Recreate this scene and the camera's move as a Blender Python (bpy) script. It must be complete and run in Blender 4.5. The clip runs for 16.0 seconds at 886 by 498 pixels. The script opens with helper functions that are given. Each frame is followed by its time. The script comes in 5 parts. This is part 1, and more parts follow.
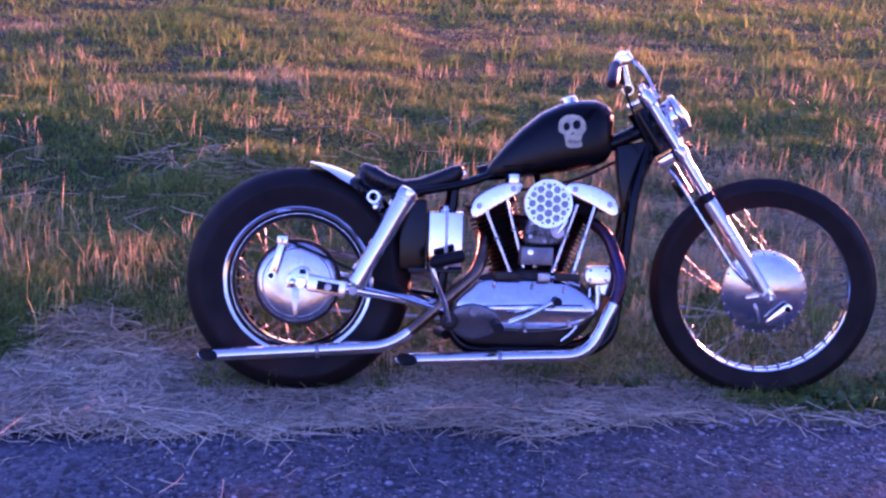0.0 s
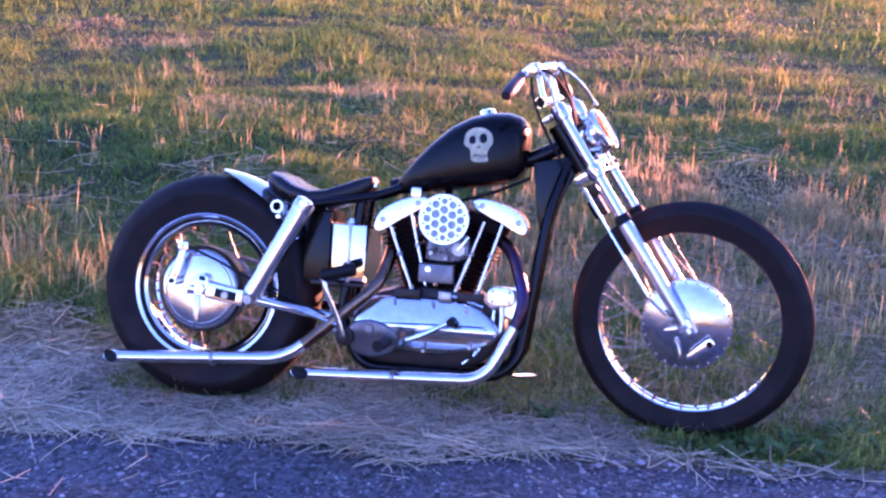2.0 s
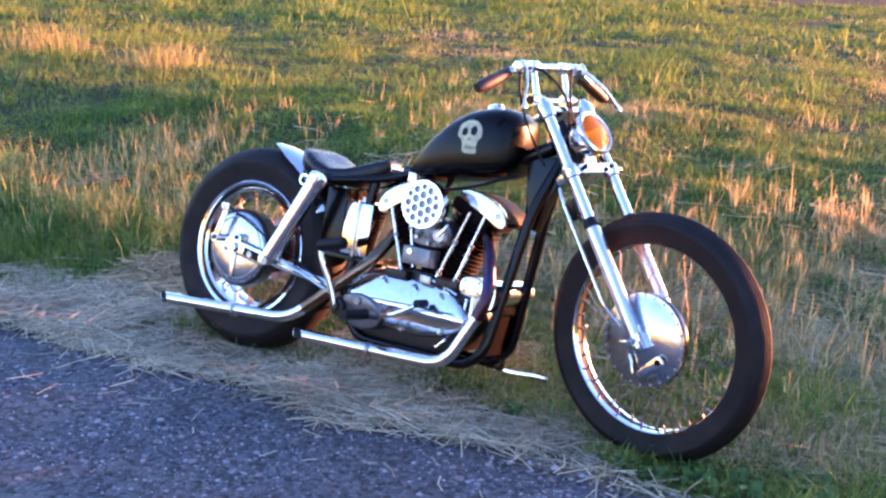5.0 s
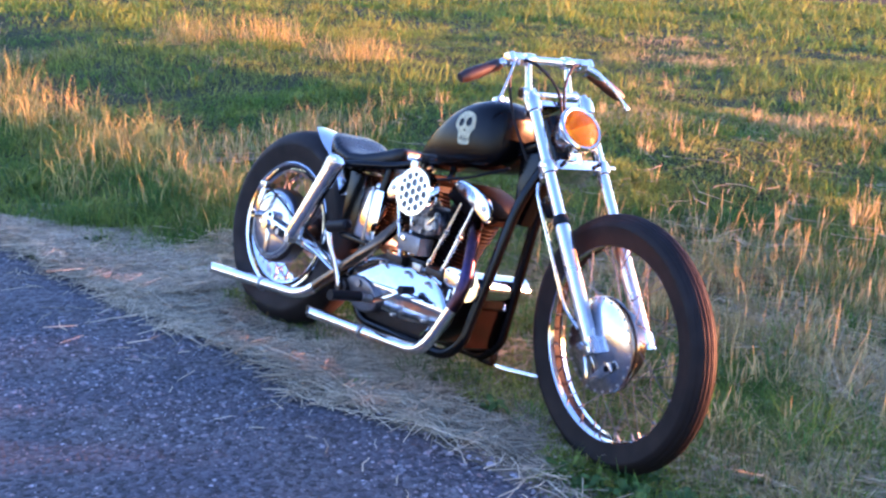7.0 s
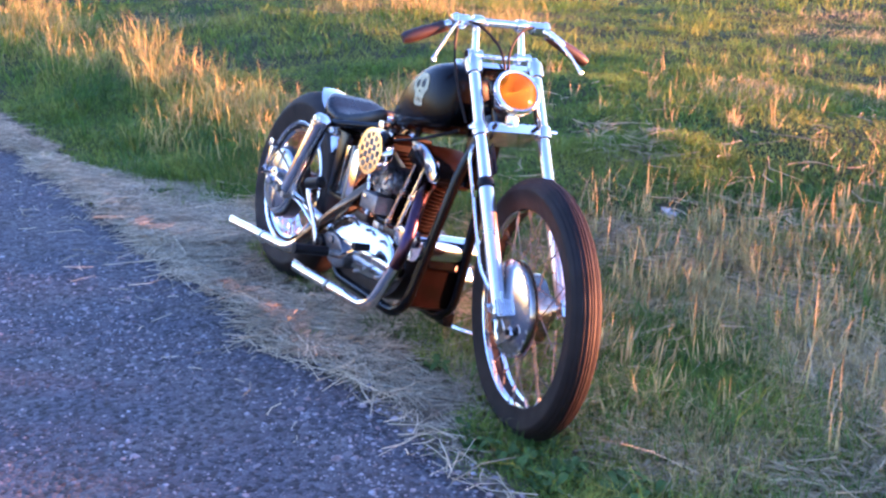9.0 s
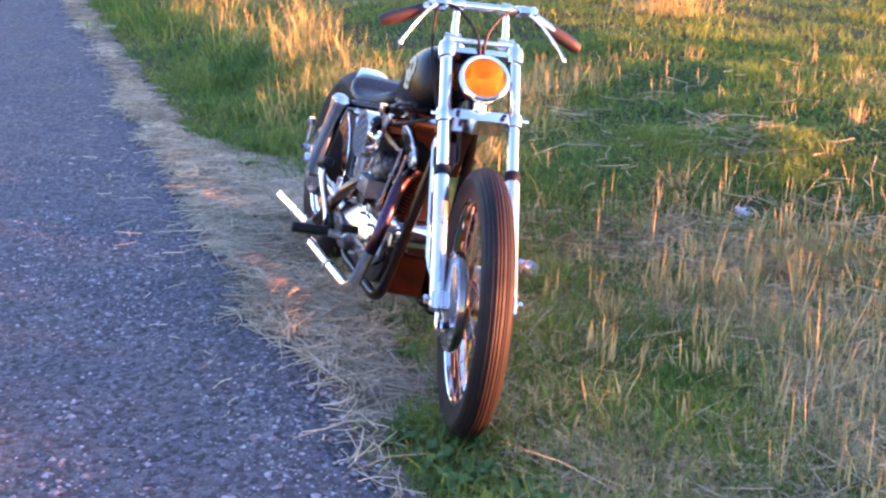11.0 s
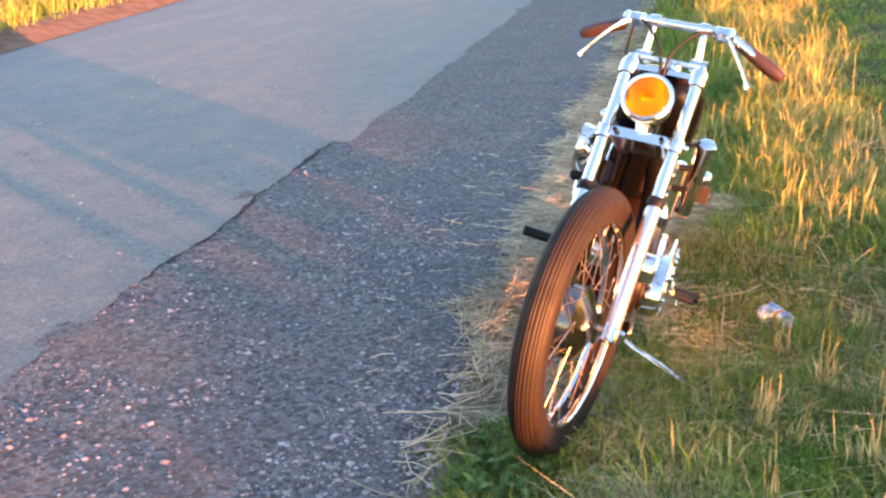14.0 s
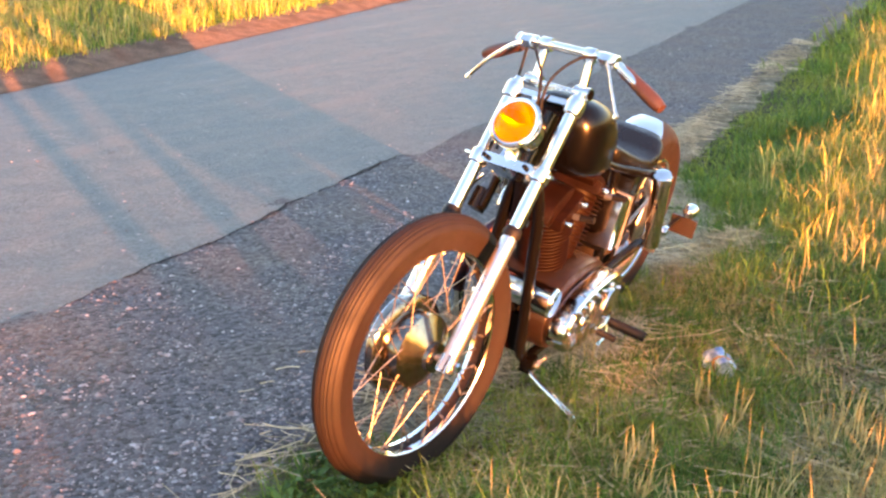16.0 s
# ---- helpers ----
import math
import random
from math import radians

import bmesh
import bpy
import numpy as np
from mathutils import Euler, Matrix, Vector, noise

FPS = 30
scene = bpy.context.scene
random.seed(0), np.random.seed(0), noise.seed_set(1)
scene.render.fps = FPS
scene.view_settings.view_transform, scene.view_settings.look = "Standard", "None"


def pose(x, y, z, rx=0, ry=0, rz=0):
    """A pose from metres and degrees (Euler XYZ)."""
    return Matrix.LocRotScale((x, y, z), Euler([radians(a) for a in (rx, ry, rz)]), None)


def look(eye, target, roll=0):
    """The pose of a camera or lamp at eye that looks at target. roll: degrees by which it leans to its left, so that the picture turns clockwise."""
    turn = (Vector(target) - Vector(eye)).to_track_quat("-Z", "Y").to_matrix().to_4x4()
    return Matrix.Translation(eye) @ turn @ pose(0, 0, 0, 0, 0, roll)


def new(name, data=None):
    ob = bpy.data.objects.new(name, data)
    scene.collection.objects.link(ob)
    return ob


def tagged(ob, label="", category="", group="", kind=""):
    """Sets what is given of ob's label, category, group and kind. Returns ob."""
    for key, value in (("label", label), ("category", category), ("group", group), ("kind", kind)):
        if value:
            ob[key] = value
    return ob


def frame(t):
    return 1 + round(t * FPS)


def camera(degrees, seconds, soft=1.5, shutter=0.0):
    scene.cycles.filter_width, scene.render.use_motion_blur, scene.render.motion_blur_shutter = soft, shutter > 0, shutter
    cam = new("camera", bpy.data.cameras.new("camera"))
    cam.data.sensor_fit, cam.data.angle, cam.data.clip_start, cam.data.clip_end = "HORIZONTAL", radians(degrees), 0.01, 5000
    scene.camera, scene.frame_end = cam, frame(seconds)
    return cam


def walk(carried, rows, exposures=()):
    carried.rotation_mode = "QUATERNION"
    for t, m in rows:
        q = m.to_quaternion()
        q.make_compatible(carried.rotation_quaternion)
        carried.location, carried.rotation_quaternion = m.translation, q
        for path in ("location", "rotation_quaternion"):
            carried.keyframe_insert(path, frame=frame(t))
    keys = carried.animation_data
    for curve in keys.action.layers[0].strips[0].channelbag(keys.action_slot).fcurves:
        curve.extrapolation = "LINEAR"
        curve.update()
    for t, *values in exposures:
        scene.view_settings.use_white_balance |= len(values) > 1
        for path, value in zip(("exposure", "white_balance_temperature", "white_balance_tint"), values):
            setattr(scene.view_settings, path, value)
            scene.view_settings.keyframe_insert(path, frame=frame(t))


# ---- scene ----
cam = camera(41.0, 16.0, soft=2.5)
PATH = [
    (0, (-0.125, 0.039, 1.567), (-0.102, 1.943, 0.954), 2.6),
    (0.5, (0.117, 0.077, 1.57), (0.044, 1.982, 0.963), 2.4),
    (1, (0.396, 0.144, 1.568), (0.211, 2.04, 0.96), 1.7),
    (1.5, (0.675, 0.216, 1.561), (0.38, 2.1, 0.957), 1.4),
    (2, (0.922, 0.258, 1.548), (0.528, 2.127, 0.956), 1.3),
    (2.5, (1.187, 0.25, 1.539), (0.673, 2.096, 0.967), 1.3),
    (3, (1.455, 0.286, 1.528), (0.767, 2.076, 0.96), 0.9),
    (3.5, (1.681, 0.374, 1.507), (0.888, 2.12, 0.941), 1.2),
    (4, (1.872, 0.485, 1.491), (1.011, 2.2, 0.926), 1.9),
    (4.5, (2.083, 0.588, 1.486), (1.105, 2.239, 0.923), 1.9),
    (6.8, (2.937, 1.242, 1.468), (1.5, 2.515, 0.906), 2.3),
    (7, (2.985, 1.308, 1.465), (1.526, 2.553, 0.9), 2.3),
    (7.5, (3.066, 1.447, 1.448), (1.56, 2.632, 0.874), 2.7),
    (8, (3.231, 1.621, 1.451), (1.663, 2.719, 0.87), 2.5),
    (8.5, (3.378, 1.8, 1.46), (1.76, 2.812, 0.863), 2.1),
    (9, (3.536, 2.03, 1.458), (1.858, 2.926, 0.842), 1.4),
    (9.2, (3.576, 2.11, 1.46), (1.881, 2.966, 0.834), 1.3),
    (11.5, (3.804, 3.074, 1.474), (1.942, 3.426, 0.835), 0.6),
    (12, (3.828, 3.318, 1.477), (1.933, 3.498, 0.862), 0.5),
    (12.5, (3.834, 3.535, 1.473), (1.922, 3.511, 0.888), 0.3),
    (13, (3.86, 3.785, 1.435), (1.953, 3.522, 0.894), -0.3),
    (13.5, (3.833, 3.998, 1.424), (1.96, 3.591, 0.854), -0.0),
    (14, (3.791, 4.242, 1.426), (1.981, 3.652, 0.812), 0.2),
    (14.5, (3.692, 4.449, 1.425), (1.919, 3.766, 0.801), 0.4),
    (15, (3.564, 4.723, 1.429), (1.829, 3.907, 0.859), 0.2),
    (15.5, (3.441, 4.94, 1.421), (1.746, 4.049, 0.846), 0.1),
    (16, (3.322, 5.152, 1.437), (1.679, 4.178, 0.842), 0.1),
]
EXPOSURES = [
    (0.0, 2.99, 4950, 98), (1.0, 3.26, 5300, 93), (2.0, 3.57, 4900, 75), (2.5, 3.53, 4450, 55), (3.0, 3.63, 4750, 41), (3.5, 3.73, 5100, 40), (4.5, 3.83, 5500, 42),
    (7.0, 3.84, 5300, 42), (9.0, 3.98, 5350, 44), (11.5, 4.14, 5950, 44), (12.5, 4.20, 5950, 39), (13.0, 4.16, 6750, 30), (14.0, 4.20, 7350, 26), (16.0, 4.25, 8250, 27),
]
walk(cam, [(t, look(eye, target, roll)) for t, eye, target, roll in PATH], EXPOSURES)

# ---- sky and sun ----
SUN_AZ, SUN_EL = 57.0, 2.3          # degrees from +x towards +y, above the horizon
world = bpy.data.worlds.new("sky")
scene.world = world
world.use_nodes = True
wn = world.node_tree.nodes
sky = wn.new("ShaderNodeTexSky")
sky.sky_type, sky.sun_disc = "NISHITA", False
sky.ozone_density, sky.dust_density = 2.2, 0.6
sky.sun_elevation, sky.sun_rotation = radians(SUN_EL), radians(90 - SUN_AZ)
wn["Background"].inputs[1].default_value = 0.15
world.node_tree.links.new(sky.outputs[0], wn["Background"].inputs[0])
sun = new("sun", bpy.data.lights.new("sun", "SUN"))
sun.data.energy, sun.data.angle, sun.data.color = 3.2, radians(0.6), (1.0, 0.345, 0.10)
sd = Vector((math.cos(radians(SUN_AZ)) * math.cos(radians(SUN_EL)), math.sin(radians(SUN_AZ)) * math.cos(radians(SUN_EL)), math.sin(radians(SUN_EL))))
sun.matrix_world = look(sd * 50, (0, 0, 0))


# ---- materials ----
def mat(name, colour, rough=0.5, metal=0.0, vary=0.15, scale=8.0, bump=0.0, bump_scale=60.0, island=0.0, second=None, spec=0.5, rough_vary=0.0):
    """Principled material with two scales of noise in colour and roughness, and a fine relief."""
    m = bpy.data.materials.new(name)
    m.use_nodes = True
    nt = m.node_tree
    n, l = nt.nodes, nt.links
    p = n["Principled BSDF"]
    p.inputs["Roughness"].default_value = rough
    p.inputs["Metallic"].default_value = metal
    p.inputs["Specular IOR Level"].default_value = spec
    tc = n.new("ShaderNodeTexCoord")
    big, fine = n.new("ShaderNodeTexNoise"), n.new("ShaderNodeTexNoise")
    for t, s, d in ((big, scale, 4), (fine, bump_scale, 3)):
        t.inputs["Scale"].default_value = s
        t.inputs["Detail"].default_value = d
        l.new(tc.outputs["Object"], t.inputs["Vector"])
    mix = n.new("ShaderNodeMixRGB")
    c2 = second if second else tuple(c * (1 - vary * 1.6) for c in colour)
    mix.inputs[1].default_value = (*colour, 1)
    mix.inputs[2].default_value = (*c2, 1)
    ramp = n.new("ShaderNodeValToRGB")
    ramp.color_ramp.elements[0].position, ramp.color_ramp.elements[1].position = 0.38, 0.66
    l.new(big.outputs["Fac"], ramp.inputs[0])
    l.new(ramp.outputs[0], mix.inputs[0])
    hsv = n.new("ShaderNodeHueSaturation")
    l.new(mix.outputs[0], hsv.inputs["Color"])
    mul = n.new("ShaderNodeMapRange")
    mul.inputs[3].default_value, mul.inputs[4].default_value = 1 - vary, 1 + vary
    mul.inputs[1].default_value, mul.inputs[2].default_value = 0.3, 0.7
    l.new(fine.outputs["Fac"], mul.inputs[0])
    value = mul.outputs[0]
    if island:
        g = n.new("ShaderNodeNewGeometry")
        r = n.new("ShaderNodeMapRange")
        r.inputs[3].default_value, r.inputs[4].default_value = 1 - island, 1 + island
        l.new(g.outputs["Random Per Island"], r.inputs[0])
        x = n.new("ShaderNodeMath")
        x.operation = "MULTIPLY"
        l.new(value, x.inputs[0])
        l.new(r.outputs[0], x.inputs[1])
        value = x.outputs[0]
    l.new(value, hsv.inputs["Value"])
    l.new(hsv.outputs[0], p.inputs["Base Color"])
    if rough_vary:
        rr = n.new("ShaderNodeMapRange")
        rr.inputs[1].default_value, rr.inputs[2].default_value = 0.3, 0.7
        rr.inputs[3].default_value, rr.inputs[4].default_value = max(0.02, rough - rough_vary), rough + rough_vary
        l.new(big.outputs["Fac"], rr.inputs[0])
        l.new(rr.outputs[0], p.inputs["Roughness"])
    if bump:
        b = n.new("ShaderNodeBump")
        b.inputs["Strength"].default_value = 1.0
        b.inputs["Distance"].default_value = bump
        l.new(fine.outputs["Fac"], b.inputs["Height"])
        l.new(b.outputs[0], p.inputs["Normal"])
    return m


CHROME = mat("chrome", (0.84, 0.83, 0.81), 0.08, 1.0, 0.04, 9, 0.00015, 40, rough_vary=0.05)
SLIDER = mat("satin_alloy", (0.82, 0.81, 0.79), 0.3, 1.0, 0.05, 12, 0.0002, 60, rough_vary=0.06)
POLISHED = mat("polished_aluminium", (0.76, 0.77, 0.79), 0.14, 1.0, 0.08, 14, 0.0002, 60, rough_vary=0.06)
CAST = mat("cast_aluminium", (0.20, 0.195, 0.205), 0.4, 0.9, 0.15, 18, 0.0006, 160, rough_vary=0.1)
CASE = mat("dark_cast_alloy", (0.015, 0.0085, 0.0070), 0.42, 0.4, 0.25, 20, 0.0006, 140, rough_vary=0.1)
CARB = mat("grimy_carburettor_casting", (0.16, 0.16, 0.17), 0.4, 0.9, 0.4, 45, 0.0006, 160, second=(0.012, 0.011, 0.012))
DRUM = mat("brushed_drum_metal", (0.60, 0.60, 0.62), 0.17, 1.0, 0.1, 20, 0.0003, 120, rough_vary=0.08)
DULL = mat("aged_zinc", (0.45, 0.44, 0.42), 0.38, 1.0, 0.2, 30, 0.0003, 90, rough_vary=0.1)
RUBBER = mat("tyre_rubber", (0.0062, 0.0022, 0.0017), 0.66, 0.0, 0.25, 14, 0.0004, 220, spec=0.3, rough_vary=0.08)
GRIPRUB = mat("grip_rubber", (0.030, 0.012, 0.009), 0.5, 0.0, 0.2, 30, 0.0005, 200)
BLACKRUB = mat("black_rubber", (0.005, 0.005, 0.006), 0.5, 0.0, 0.2, 40, 0.0004, 200, spec=0.2)
BLACK = mat("black_frame_paint", (0.0020, 0.0018, 0.0020), 0.2, 0.0, 0.15, 12, 0.0002, 90, spec=0.25)
ENGINE = mat("black_cylinder_paint", (0.0062, 0.0021, 0.0013), 0.55, 0.0, 0.25, 25, 0.0005, 160, spec=0.08)
TANKP = mat("matt_black_tank_paint", (0.0012, 0.0011, 0.0015), 0.24, 0.0, 0.2, 6, 0.0001, 40, rough_vary=0.03, spec=0.2)
SKULL = mat("faded_cream_paint", (0.56, 0.51, 0.29), 0.6, 0.0, 0.25, 40, 0.0002, 120, second=(0.36, 0.34, 0.22))
LEATHER = mat("black_seat_leather", (0.0016, 0.0015, 0.0020), 0.3, 0.0, 0.2, 20, 0.0008, 180, rough_vary=0.06, spec=0.4)
HEADER = mat("heat_blued_chrome", (0.075, 0.032, 0.022), 0.32, 1.0, 0.2, 7, 0.0002, 60, second=(0.045, 0.036, 0.095), rough_vary=0.08)
HEATB = mat("heat_browned_chrome", (0.26, 0.18, 0.12), 0.25, 1.0, 0.2, 6, 0.0002, 60, second=(0.15, 0.10, 0.065))
# Sooty black of the pipe bores, also painted as the shade inside slots.
HOLLOW_BLACK = mat("hollow_black", (0.01, 0.01, 0.01), 0.9)
FILTER = mat("grey_filter_gauze", (0.34, 0.36, 0.37), 0.45, 0.7, 0.2, 60, 0.0005, 300)
# Black tinted brown as the red sun lights it; the tail lens shares it.
PLATE = mat("black_with_red_sun_tint", (0.009, 0.0040, 0.0030), 0.45)
HUBM = mat("smoked_hub_metal", (0.26, 0.235, 0.21), 0.16, 1.0, 0.2, 14, 0.0002, 80, rough_vary=0.05)
SPOKE = mat("aged_spoke_steel", (0.24, 0.22, 0.20), 0.42, 1.0, 0.2, 30, 0.0002, 90)
MIRROR = mat("silvered_reflector", (0.90, 0.89, 0.86), 0.06, 1.0, 0.03, 20)


def amber():
    m = bpy.data.materials.new("amber_glass")
    m.use_nodes = True
    p = m.node_tree.nodes["Principled BSDF"]
    p.inputs["Base Color"].default_value = (0.92, 0.43, 0.002, 1)
    p.inputs["Roughness"].default_value = 0.12
    p.inputs["Transmission Weight"].default_value = 0.92
    p.inputs["IOR"].default_value = 1.22
    w = m.node_tree.nodes.new("ShaderNodeTexWave")
    w.inputs["Scale"].default_value = 60
    tc = m.node_tree.nodes.new("ShaderNodeTexCoord")
    b = m.node_tree.nodes.new("ShaderNodeBump")
    b.inputs["Distance"].default_value = 0.001
    m.node_tree.links.new(tc.outputs["Object"], w.inputs["Vector"])
    m.node_tree.links.new(w.outputs["Fac"], b.inputs["Height"])
    m.node_tree.links.new(b.outputs[0], p.inputs["Normal"])
    return m


AMBER = amber()


from mathutils.geometry import delaunay_2d_cdt


# ---- mesh tools ----
def finish(bm, name, material, angle=35):
    bmesh.ops.recalc_face_normals(bm, faces=bm.faces)
    me = bpy.data.meshes.new(name)
    bm.to_mesh(me)
    bm.free()
    me.materials.append(material)
    me.polygons.foreach_set("use_smooth", [True] * len(me.polygons))
    me.set_sharp_from_angle(angle=radians(angle))
    return me


def part(name, bm, material, parent, label="", m=None, angle=35):
    me = bm if isinstance(bm, bpy.types.Mesh) else finish(bm, name, material, angle)
    ob = new(name, me)
    ob.parent = parent
    if m is not None:
        ob.matrix_local = m
    if label:
        ob["label"] = label
    return ob


def smooth_path(pts, per=6):
    """Catmull-Rom through the points."""
    p = [Vector(q) for q in pts]
    p = [p[0] * 2 - p[1]] + p + [p[-1] * 2 - p[-2]]
    out = []
    for i in range(1, len(p) - 2):
        for k in range(per):
            t = k / per
            a, b, c, d = p[i - 1:i + 3]
            out.append(0.5 * (2 * b + (c - a) * t + (2 * a - 5 * b + 4 * c - d) * t * t + (3 * b - a - 3 * c + d) * t ** 3))
    return out + [p[-2]]


def round_path(pts, r=0.05, per=6):
    """Straight runs with rounded corners."""
    p = [Vector(q) for q in pts]
    out = [p[0]]
    for i in range(1, len(p) - 1):
        a, b = (p[i - 1] - p[i]), (p[i + 1] - p[i])
        k = min(r, a.length * 0.45, b.length * 0.45)
        s, e = p[i] + a.normalized() * k, p[i] + b.normalized() * k
        for j in range(per + 1):
            t = j / per
            out.append(s * (1 - t) ** 2 + p[i] * 2 * t * (1 - t) + e * t * t)
    return out + [p[-1]]


def tube(pts, radius, segs=12, bm=None, caps=True, squash=1.0):
    """A round bar along pts; radius a number or one for each point."""
    bm = bm or bmesh.new()
    pts = [Vector(p) for p in pts]
    n = len(pts)
    rad = [radius] * n if isinstance(radius, (int, float)) else list(radius)
    rings, ref = [], None
    for i, p in enumerate(pts):
        d = (pts[min(i + 1, n - 1)] - pts[max(i - 1, 0)]).normalized()
        if ref is None:
            ref = d.orthogonal().normalized()
        ref = (ref - d * ref.dot(d)).normalized()
        side = d.cross(ref)
        rings.append([bm.verts.new(p + (ref * math.cos(a) + side * math.sin(a) * squash) * rad[i]) for a in (2 * math.pi * k / segs for k in range(segs))])
    for a, b in zip(rings, rings[1:]):
        for k in range(segs):
            bm.faces.new((a[k], a[(k + 1) % segs], b[(k + 1) % segs], b[k]))
    if caps:
        bm.faces.new(rings[0][::-1])
        bm.faces.new(rings[-1])
    return bm


def lathe(profile, axis="Y", centre=(0, 0, 0), segs=48, bm=None, closed=False):
    """Turns (radius, along) pairs round an axis."""
    bm = bm or bmesh.new()
    c = Vector(centre)
    rings = []
    for r, h in profile:
        ring = []
        for k in range(segs):
            a = 2 * math.pi * k / segs
            u, v = r * math.cos(a), r * math.sin(a)
            q = {"Y": (u, h, v), "X": (h, u, v), "Z": (u, v, h)}[axis]
            ring.append(bm.verts.new(c + Vector(q)))
        rings.append(ring)
    pairs = list(zip(rings, rings[1:]))
    if closed:
        pairs.append((rings[-1], rings[0]))
    for a, b in pairs:
        for k in range(segs):
            bm.faces.new((a[k], a[(k + 1) % segs], b[(k + 1) % segs], b[k]))
    if not closed:
        for ring, (r, h) in ((rings[0], profile[0]), (rings[-1], profile[-1])):
            if r > 1e-5:
                bm.faces.new(ring)
    bmesh.ops.remove_doubles(bm, verts=bm.verts, dist=1e-6)
    return bm


def prism(poly, y0, y1, bevel=0.0, bm=None, smooth=0, segs=2):
    """A plate of outline poly in x and z, from y0 to y1, its rims rounded."""
    made = bm or bmesh.new()
    b = bmesh.new()
    pts = [Vector((x, 0, z)) for x, z in poly]
    if smooth:
        loop = pts + [pts[0]]
        q = [pts[-1]] + loop + [pts[1]]
        out = []
        for i in range(1, len(q) - 2):
            for k in range(smooth):
                t = k / smooth
                a, c, d, e = q[i - 1:i + 3]
                out.append(0.5 * (2 * c + (d - a) * t + (2 * a - 5 * c + 4 * d - e) * t * t + (3 * c - a - 3 * d + e) * t ** 3))
        pts = out
    lo = [b.verts.new((p.x, y0, p.z)) for p in pts]
    hi = [b.verts.new((p.x, y1, p.z)) for p in pts]
    fa, fb = b.faces.new(lo), b.faces.new(hi[::-1])
    n = len(pts)
    for k in range(n):
        b.faces.new((lo[k], hi[k], hi[(k + 1) % n], lo[(k + 1) % n]))
    bmesh.ops.recalc_face_normals(b, faces=b.faces)
    if bevel:
        bmesh.ops.bevel(b, geom=list({e for f in (fa, fb) for e in f.edges}), offset=bevel, segments=segs, affect="EDGES", profile=0.6, clamp_overlap=True)
    me = bpy.data.meshes.new("tmp")
    b.to_mesh(me)
    b.free()
    made.from_mesh(me)
    bpy.data.meshes.remove(me)
    return made


def block(x0, x1, y0, y1, z0, z1, bevel=0.004, bm=None):
    return prism([(x0, z0), (x1, z0), (x1, z1), (x0, z1)], y0, y1, bevel, bm)


def loft(sections, bm=None, caps=True):
    """Skins rings of equal counts."""
    bm = bm or bmesh.new()
    rings = [[bm.verts.new(p) for p in s] for s in sections]
    n = len(rings[0])
    for a, b in zip(rings, rings[1:]):
        for k in range(n):
            bm.faces.new((a[k], a[(k + 1) % n], b[(k + 1) % n], b[k]))
    if caps:
        bm.faces.new(rings[0][::-1])
        bm.faces.new(rings[-1])
    return bm


def thing(name, m, label, category, group="", kind=""):
    ob = new(name)
    ob.empty_display_size = 0.1
    ob.matrix_world = m
    return tagged(ob, label, category, group, kind)


def circle(cx, cz, r, n=16, squeeze=1.0):
    return [(cx + r * math.cos(2 * math.pi * k / n), cz + r * squeeze * math.sin(2 * math.pi * k / n)) for k in range(n)]


def pierced(outer, holes, extra=()):
    """Triangles of an outline with holes cut through it."""
    verts, faces = [], []
    for loop in [outer, *holes]:
        faces.append(list(range(len(verts), len(verts) + len(loop))))
        verts += [Vector(p) for p in loop]
    verts += [Vector(p) for p in extra]
    v, _, f, _, _, orig = delaunay_2d_cdt(verts, [], faces, 1, 1e-6)
    return v, [t for t, o in zip(f, orig) if o and max(o) == 0]


def pierced_plate(outer, holes, y0, y1):
    bm = bmesh.new()
    v, f = pierced(outer, holes)
    a = [bm.verts.new((p.x, y0, p.y)) for p in v]
    for t in f:
        bm.faces.new([a[k] for k in t])
    r = bmesh.ops.extrude_face_region(bm, geom=bm.faces[:])
    for g in r["geom"]:
        if isinstance(g, bmesh.types.BMVert):
            g.co.y = y1
    return bm


def domed(outline, front, back, smooth=3):
    """A cover of that outline in x and z whose face stands at y = front(x, z), closed back to y = back."""
    pts = [Vector((x, z)) for x, z in outline]
    n = len(pts)
    loop = []
    for i in range(n):
        a, p, q, e = pts[i - 1], pts[i], pts[(i + 1) % n], pts[(i + 2) % n]
        for k in range(smooth):
            t = k / smooth
            loop.append(tuple(0.5 * (2 * p + (q - a) * t + (2 * a - 5 * p + 4 * q - e) * t * t + (3 * p - a - 3 * q + e) * t ** 3)))
    if sum(p[0] * q[1] - q[0] * p[1] for p, q in zip(loop, loop[1:] + loop[:1])) < 0:
        loop.reverse()
    cx, cz = sum(p[0] for p in loop) / len(loop), sum(p[1] for p in loop) / len(loop)
    rings = []
    for s, drop in ((1.0, 0.012), (0.985, 0.005), (0.955, 0.001), (0.92, 0.0), (0.8, 0.0), (0.65, 0.0), (0.5, 0.0), (0.3, 0.0), (0.12, 0.0)):
        ring = []
        for x, z in loop:
            q = (cx + (x - cx) * s, cz + (z - cz) * s)
            ring.append((q[0], front(*q) + drop, q[1]))
        rings.append(ring)
    rings.insert(0, [(x, back, z) for x, z in loop])
    return loft(rings)


# ---- ground, road ----
def bikeside(x):
    return 3.25 + 0.11 * x


def farside(x):
    return -1.4 + 0.17 * x


